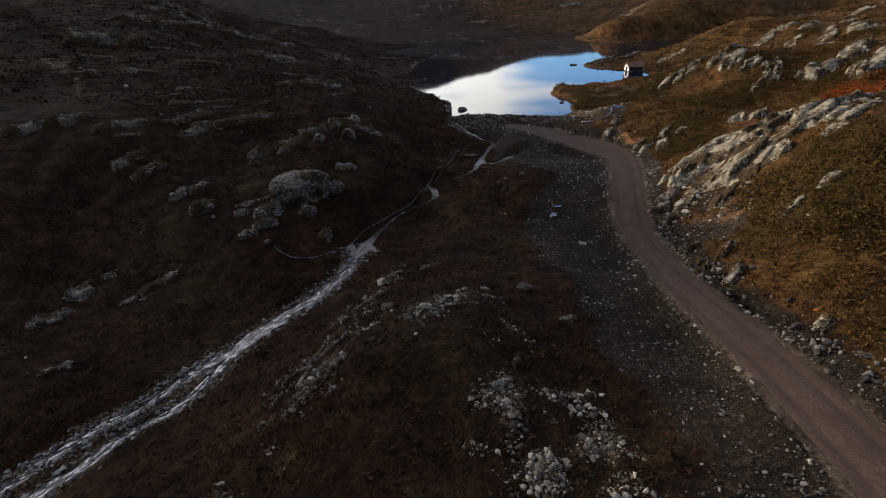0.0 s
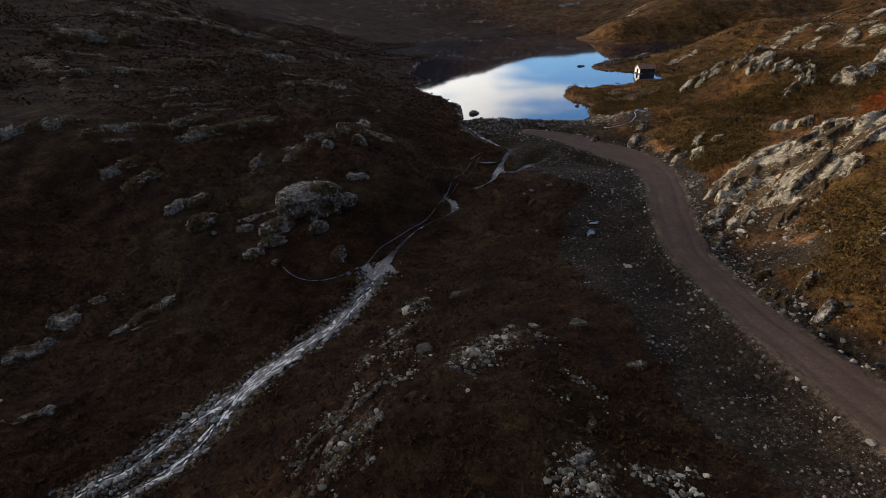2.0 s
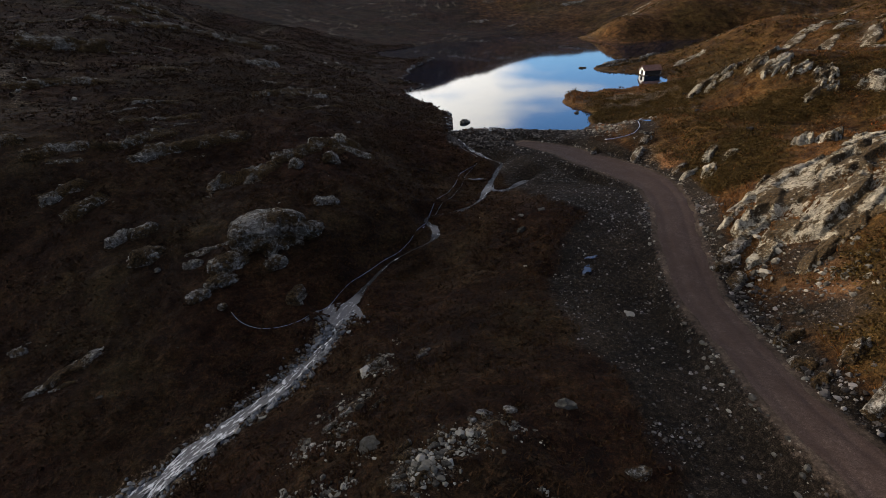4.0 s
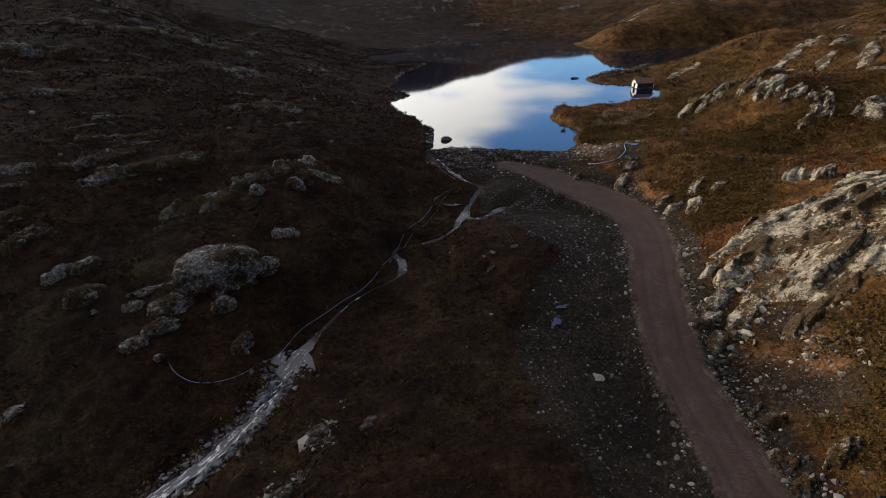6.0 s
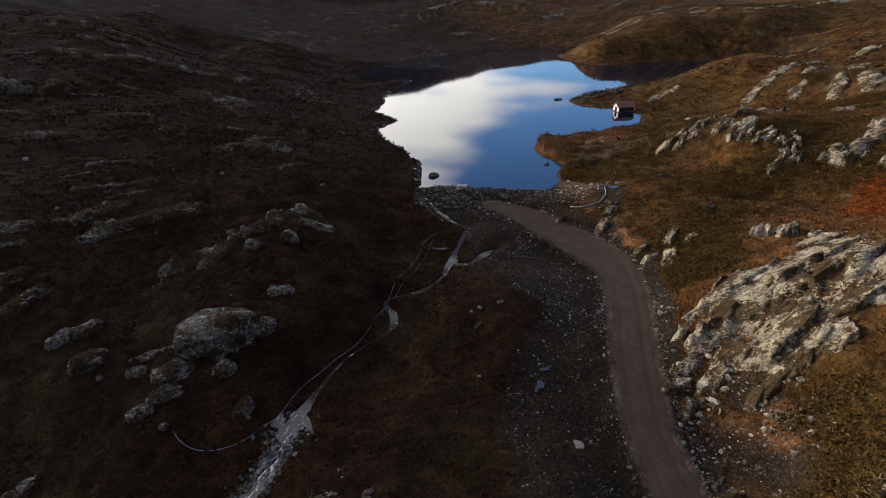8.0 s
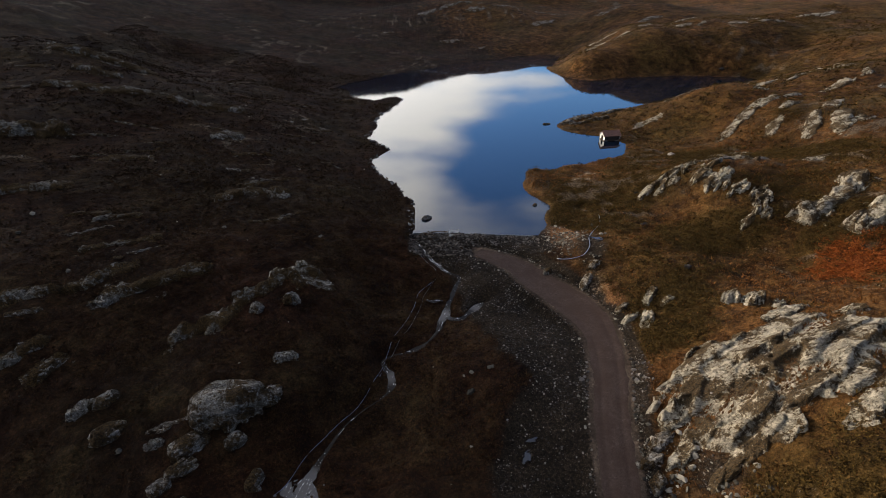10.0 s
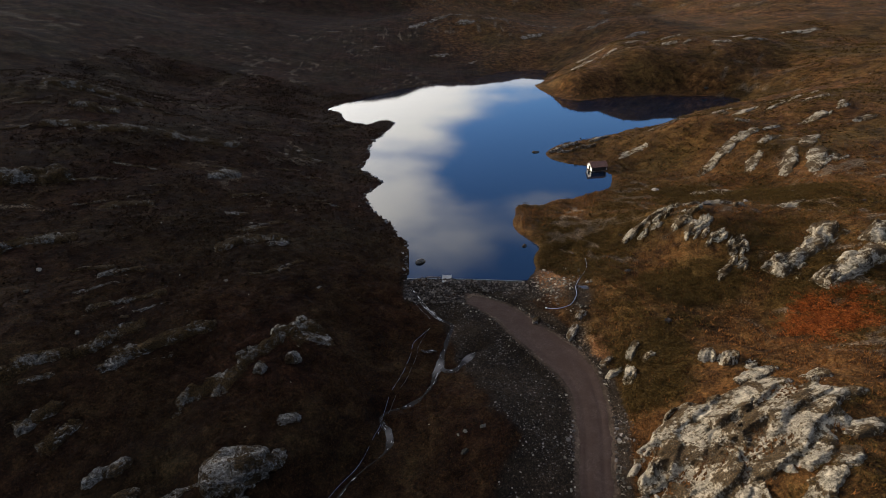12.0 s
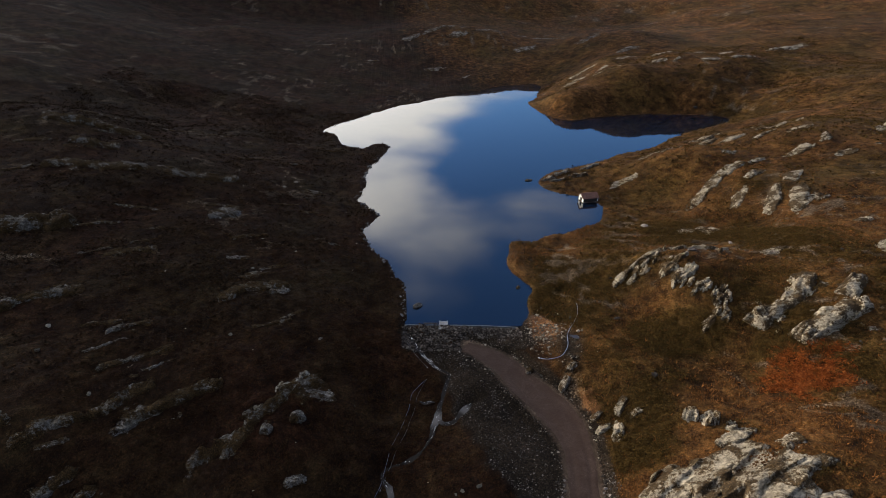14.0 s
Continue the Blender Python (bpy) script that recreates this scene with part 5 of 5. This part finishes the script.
x, y = seed_places(rng, 16000, (-16, 12, 12, 42), lambda x, y, c: smooth(0.30, 0.62, c["stone"] + 0.25 * fbm(x, y, 1.2, 3, 93)))
scatter_rocks("lichen_stones", x, y, sizes(rng, len(x), 0.07, 0.45), LICHEN_STONE, "lichen-grey broken stones showing through the moor")


shore_at = SHORE[(SHORE[:, 0] < 6) & (SHORE[:, 1] > 98) & (SHORE[:, 1] < 215)]
k = rng.integers(0, len(shore_at), 420)
x, y = shore_at[k, 0] + rng.normal(size=420) * 0.7, shore_at[k, 1] + rng.normal(size=420) * 0.7
scatter_rocks("waterside_rocks", x, y, sizes(rng, 420, 0.15, 0.7), WET_STONE, "dark rocks along the lake's western edge", 2)


ROCKY = [glide(line, 0.5) for line in ([(-4.8, 45.8), (-6.2, 37.2), (-6.1, 29.7), (-7.5, 26.1), (-8.9, 23.7), (-10.1, 22.0), (-12.0, 19.0)], [(-5.2, 42.0), (-8.0, 36.0), (-8.8, 31.0), (-11.0, 26.6)], [(3.6, 33.2), (1.0, 32.0), (-1.0, 31.0), (-2.6, 28.4)],
                                    [(4.0, 28.1), (3.2, 25.0), (2.4, 22.0), (1.6, 19.0)], [(5.2, 22.0), (4.6, 19.0), (4.1, 15.0)], [(7.0, 22.0), (7.8, 18.0), (7.6, 14.5)])]


def rocky(x, y, c):
    near = np.minimum.reduce([along(x, y, line)[0] for line in ROCKY])
    return np.exp(-(near / 1.0) ** 2) * smooth(-0.08, 0.22, fbm(x * 0.9 + 0.5 * y, y * 0.7, 1.5, 4, 99))


x, y = seed_places(rng, 48000, (-14, 10, 12, 47), rocky)
scatter_rocks("broken_bedrock", x, y, sizes(rng, len(x), 0.06, 0.30), LICHEN_STONE, "broken lichen-grey bedrock showing through the moor")


def verge(x, y, c):
    off, r = along(x, y, ROAD_LINE)
    return (1 - smooth(0.4, 1.6, off - r[:, 1])) * (0.1 + 0.9 * smooth(-0.1, 0.3, fbm(x, y, 2.5, 3, 95)))


x, y = seed_places(rng, 22000, (8, 28, 14, 94), verge)
scatter_rocks("verge_stones", x, y, sizes(rng, len(x), 0.06, 0.36), LICHEN_STONE, "pale stones pushed up along the track's edges")
x, y = seed_places(rng, 3000, (22, 220, 20, 330), lambda x, y, c: 0.04 + 0.45 * smooth(0.3, 0.6, c["stone"]))
scatter_rocks("slope_stones", x, y, sizes(rng, len(x), 0.2, 1.3), STONE, "scattered pale stones on the sunlit slope", 2)


# ---- the dam ----
def build_dam():
    """A low bank of loose stone across the outlet, with a narrow sill along the water."""
    p = DAM
    run = np.gradient(p, axis=0)
    side = np.stack([-run[:, 1], run[:, 0]], 1)
    side /= np.linalg.norm(side, axis=1)[:, None]
    rows = []
    for off, z in ((0.30, -0.5), (0.30, 0.08), (0.28, 0.10), (0.10, 0.10), (0.08, 0.08), (0.08, -0.5)):
        q = p + side * off
        rows.append(np.c_[q, np.full(len(q), z) + 0.02 * fbm(q[:, 0], q[:, 1], 1.5, 2, 3)])
    v = np.stack(rows, 1).reshape(-1, 3)
    dam = tagged(new("dam", mesh_from("dam", v, grid_faces(len(p), 6), SILL, smooth=False)), "low dam of loose grey stones with a narrow concrete sill", "dam")
    r = random.Random(5)
    shapes = []
    for k in range(7):
        q, f = rock_shape(2, 1.0, 0.8, 0.62, 60 + k, 1.2, 0.6)
        shapes.append(mesh_from("stone", q, f, STONE_PIECE, smooth=False))
    n = 0
    while n < 300:
        t, d = r.random(), 0.3 + 4.6 * r.random() ** 1.2
        x, y = 0.6 + 20.8 * t, 98.2 - 2.6 * t - d
        if d > 2.6 and x > 9.5:
            continue
        n += 1
        ob = new("stone", shapes[n % 7])
        size = 0.22 + 0.34 * r.random() ** 2
        ob.parent = dam
        ob.matrix_world = pose(x, y, rest(x, y) + 0.12 * size, r.uniform(-25, 25), r.uniform(-25, 25), r.uniform(0, 360)) @ Matrix.Scale(size, 4)
    g = np.random.default_rng(8)
    t, d = g.random(3600), 0.2 + 5.6 * g.random(3600)
    x, y = 0.2 + 21.4 * t, 98.2 - 2.6 * t - d
    k = ~((d > 2.8) & (x > 10.5))
    scatter_rocks("dam_rubble", x[k], y[k], sizes(g, int(k.sum()), 0.12, 0.5), DAM_STONE, "small broken stones filling the face of the dam")
    return dam


def build_hatch():
    """A pale plate across the crest, with a dark slot in it and a beam beside it."""
    hatch = tagged(new("outlet_hatch"), "pale concrete outlet hatch with a dark slot across the dam", "hatch")
    hatch.matrix_world = pose(7.9, 97.4, 0.30, 0, 0, -7)
    part("upper_plate", box_bm((1.35, 1.25, 0.14), (0, 0.35, 0.08), 0.03), CONCRETE, hatch)
    part("slot", box_bm((1.30, 0.30, 0.10), (0, -0.44, 0.03), 0.02), SHADOW_WOOD, hatch, "dark slot with a grating")
    part("lower_plate", box_bm((1.40, 0.85, 0.14), (0, -1.02, 0.05), 0.03), CONCRETE, hatch)
    for sx in (-0.74, 0.74):
        part("side_kerb", box_bm((0.12, 2.7, 0.26), (sx, -0.2, 0.06), 0.02), CONCRETE, hatch)
    beam = tagged(new("log_boom"), "weathered timber beam lying along the dam's edge", "beam")
    beam.matrix_world = pose(5.6, 98.2, 0.24, 0, 0, -6)
    part("beam", box_bm((2.6, 0.18, 0.16), (0, 0, 0), 0.03), TIMBER, beam)
    for sx in (-0.9, 0.95):
        part("bearer", box_bm((0.16, 0.5, 0.14), (sx, -0.05, -0.13), 0.02), TIMBER, beam)


# ---- the boathouse ----
def gable_bm(width, wall, ridge, thick, gap_width=0.0, gap_height=0.0):
    """A gable wall in the plane x = 0, with a doorway if asked for."""
    bm = bmesh.new()
    h = width / 2
    outline = [(-h, 0)]
    if gap_width:
        outline += [(-gap_width / 2, 0), (-gap_width / 2, gap_height), (gap_width / 2, gap_height), (gap_width / 2, 0)]
    outline += [(h, 0), (h, wall), (0, ridge), (-h, wall)]
    face = bm.faces.new([bm.verts.new((0, y, z)) for y, z in outline])
    out = bmesh.ops.extrude_face_region(bm, geom=[face])
    bmesh.ops.translate(bm, vec=(thick, 0, 0), verts=[v for v in out["geom"] if isinstance(v, bmesh.types.BMVert)])
    bmesh.ops.recalc_face_normals(bm, faces=bm.faces[:])
    return bm


def build_boathouse():
    L, W, wall, ridge = 4.4, 3.0, 1.15, 2.15
    hut = tagged(new("boathouse"), "small white-gabled boathouse with a rusty brown roof at the lake's edge", "boathouse")
    hut.matrix_world = pose(53.7, 153.4, 0.22, 0, 0, 6)
    part("foundation", box_bm((L + 0.2, W + 0.2, 1.2), (0, 0, -0.6), 0.05), GREY_ROCK, hut, "rough stone footing")
    front = part("front_gable", gable_bm(W, wall, ridge, 0.10, 1.2, 1.05), PAINT, hut, "white boarded gable with a dark doorway")
    front.location = (-L / 2, 0, 0)
    back = part("back_gable", gable_bm(W, wall, ridge, 0.10), PAINT, hut)
    back.location = (L / 2 - 0.10, 0, 0)
    door = part("door", box_bm((0.05, 1.18, 1.03), (-L / 2 + 0.35, 0, 0.52), 0.01), SHADOW_WOOD, hut, "dark tarred door set back in the gable")
    for sx in (-0.5, 0.0, 0.5):
        part("door_ledge", box_bm((0.03, 0.06, 0.95), (-L / 2 + 0.31, sx * 0.8, 0.52), 0.005), TIMBER, door)
    for sy in (-1, 1):
        part("side_wall", box_bm((L - 0.2, 0.10, wall), (0, sy * (W / 2 - 0.05), wall / 2), 0.01), SHADOW_WOOD, hut, "dark boarded side wall")
        slope = math.degrees(math.atan2(ridge - wall, W / 2))
        run = math.hypot(W / 2, ridge - wall) + 0.28
        bm = bmesh.new()
        bmesh.ops.create_cube(bm, size=1.0, matrix=Matrix.Diagonal((L + 0.5, run, 0.06, 1)))
        bmesh.ops.bevel(bm, geom=bm.edges[:], offset=0.015, segments=1, affect="EDGES")
        roof = part("roof_slope", bm, ROOF, hut, "rusty brown roof sheets")
        mid = run / 2
        a = radians(slope)
        roof.matrix_local = pose(0, sy * mid * math.cos(a), ridge + 0.06 - mid * math.sin(a), -sy * slope, 0, 0)
        for k in range(9):
            rib = part("roof_batten", box_bm((0.05, run - 0.04, 0.05), (-L / 2 + 0.05 + k * (L - 0.1) / 8, 0, 0.05), 0.0), ROOF, roof)
        for ex in (-L / 2 - 0.22, L / 2 + 0.22):
            part("barge_board", box_bm((0.05, run, 0.16), (ex, 0, -0.07), 0.0), TIMBER, roof, "weathered barge board")
    part("ridge_cap", box_bm((L + 0.54, 0.26, 0.07), (0, 0, ridge + 0.10), 0.02), ROOF, hut)


# ---- hoses ----
def tube(points, radius, sides=8):
    p = glide(points, 0.35)
    k = np.arange(len(p))
    p[:, 0] += 0.10 * fbm(k * 0.35, k * 0.0 + 3, 2.0, 2, 5)
    p[:, 1] += 0.10 * fbm(k * 0.35, k * 0.0 + 9, 2.0, 2, 6)
    run = np.gradient(p, axis=0)
    run /= np.linalg.norm(run, axis=1)[:, None] + 1e-9
    left = np.stack([-run[:, 1], run[:, 0]], 1)
    z = rest(p[:, 0], p[:, 1])
    z = np.convolve(np.pad(z, 2, mode="edge"), np.ones(5) / 5, "valid") + radius * 1.2
    a = np.arange(sides) * 2 * math.pi / sides
    ring = np.stack([p[:, 0][:, None] + left[:, 0][:, None] * np.cos(a) * radius, p[:, 1][:, None] + left[:, 1][:, None] * np.cos(a) * radius,
                     np.maximum(z, radius)[:, None] * 0 + z[:, None] + np.sin(a) * radius], 2)
    n = len(p)
    i, j = np.meshgrid(np.arange(n - 1), np.arange(sides), indexing="ij")
    faces = np.stack([i * sides + j, i * sides + (j + 1) % sides, (i + 1) * sides + (j + 1) % sides, (i + 1) * sides + j], 2).reshape(-1, 4)
    return ring.reshape(-1, 3), faces, p, z


def build_hose(points, radius, mat, label):
    v, f, p, z = tube(points, radius)
    base = np.array([p[0, 0], p[0, 1], z[0]])
    ob = tagged(new("hose", mesh_from("hose", v - base, f, mat)), label, "hose", "hoses laid over the ground")
    ob.location = base
    for k, s in ((0, 1), (-1, -1)):
        bm = bmesh.new()
        d = p[k + s] - p[k]
        way = Vector((d[0], d[1], 0)).to_track_quat("Z", "Y").to_matrix().to_4x4()
        bmesh.ops.create_cone(bm, cap_ends=True, segments=10, radius1=radius * 1.35, radius2=radius * 1.35, depth=0.3,
                              matrix=Matrix.Translation((p[k, 0] - base[0], p[k, 1] - base[1], z[k] - base[2])) @ way)
        part("coupling", bm, PIPE_GREY, ob, "pale hose coupling")
    return ob


build_dam()
build_hatch()
build_boathouse()
build_hose([(33.3, 99.9), (32.9, 97.7), (31.3, 94.1), (28.7, 90.3), (27.8, 87.2), (26.6, 85.4), (25.6, 85.0), (24.1, 85.1), (22.8, 86.0)], 0.060, HOSE, "thick blue hose lying on the stony bank")
build_hose([(-19.0, 50.8), (-18.1, 49.9), (-16.3, 49.3), (-14.2, 49.8), (-12.7, 50.9), (-11.6, 53.2), (-10.3, 55.2), (-9.2, 57.2), (-7.4, 59.6), (-5.2, 62.2), (-3.2, 66.4), (-2.2, 70.4), (-0.4, 75.6), (1.2, 80.6), (1.9, 83.6), (4.2, 86.0)],
           0.024, HOSE, "thin blue hose running beside the brook")
build_hose([(-2.9, 66.6), (-1.6, 70.2), (0.4, 75.4), (2.1, 80.8), (2.6, 83.0), (4.4, 86.3)], 0.020, PIPE_DARK, "grey hose running beside the brook")
build_hose([(3.0, 102.8), (0.9, 98.0), (0.9, 94.6), (2.3, 91.8), (4.4, 88.2)], 0.026, PIPE_DARK, "thin grey hose over the end of the dam")
loose_rock("hose_stone", -19.7, 50.9, rest(-19.7, 50.9) + 0.15, 0.8, 0.7, 0.7, 0, GREY_ROCK, "rounded stone beside the end of the hose", "rock")


def brook_stones():
    """Stones that stand in and along the white water."""
    g = np.random.default_rng(40)
    xs, ys = [], []
    for line in (MIDDLE_BROOK, LOWER_BROOK, SIDE_BROOK):
        low = line[line[:, 1] < 52]
        k = g.integers(0, len(low), 1500)
        xs.append(low[k, 0] + g.normal(size=1500) * (0.22 + 0.65 * low[k, 3]))
        ys.append(low[k, 1] + g.normal(size=1500) * (0.22 + 0.65 * low[k, 3]))
    x, y = np.concatenate(xs), np.concatenate(ys)
    scatter_rocks("brook_stones", x, y, sizes(g, len(x), 0.10, 0.46), WET_STONE, "dark wet stones in the rushing brook", 1)


def puddle(x, y, reach, turn, label):
    bm = bmesh.new()
    z = max(rest(x + dx, y + dy) for dx in (-0.4, 0, 0.4) for dy in (-0.3, 0, 0.3)) + 0.04
    rim = [bm.verts.new((reach * (1 + 0.35 * math.sin(3 * a + x) + 0.2 * math.sin(5 * a)) * math.cos(a), 0.5 * reach * (1 + 0.3 * math.cos(4 * a + y)) * math.sin(a), 0))
           for a in [k * math.pi / 14 for k in range(28)]]
    bm.faces.new(rim)
    me = bpy.data.meshes.new("puddle")
    bm.to_mesh(me)
    bm.free()
    me.materials.append(POOL)
    ob = tagged(new("puddle", me), label, "puddle", kind="structure")
    ob.matrix_world = pose(x, y, z, 0, 0, turn)


brook_stones()
puddle(29.5, 88.6, 0.9, -25, "shallow puddle on the stony bank")
puddle(11.9, 52.6, 0.7, 60, "shallow puddle among dark spoil")
puddle(12.6, 54.2, 0.5, 20, "shallow puddle among dark spoil")
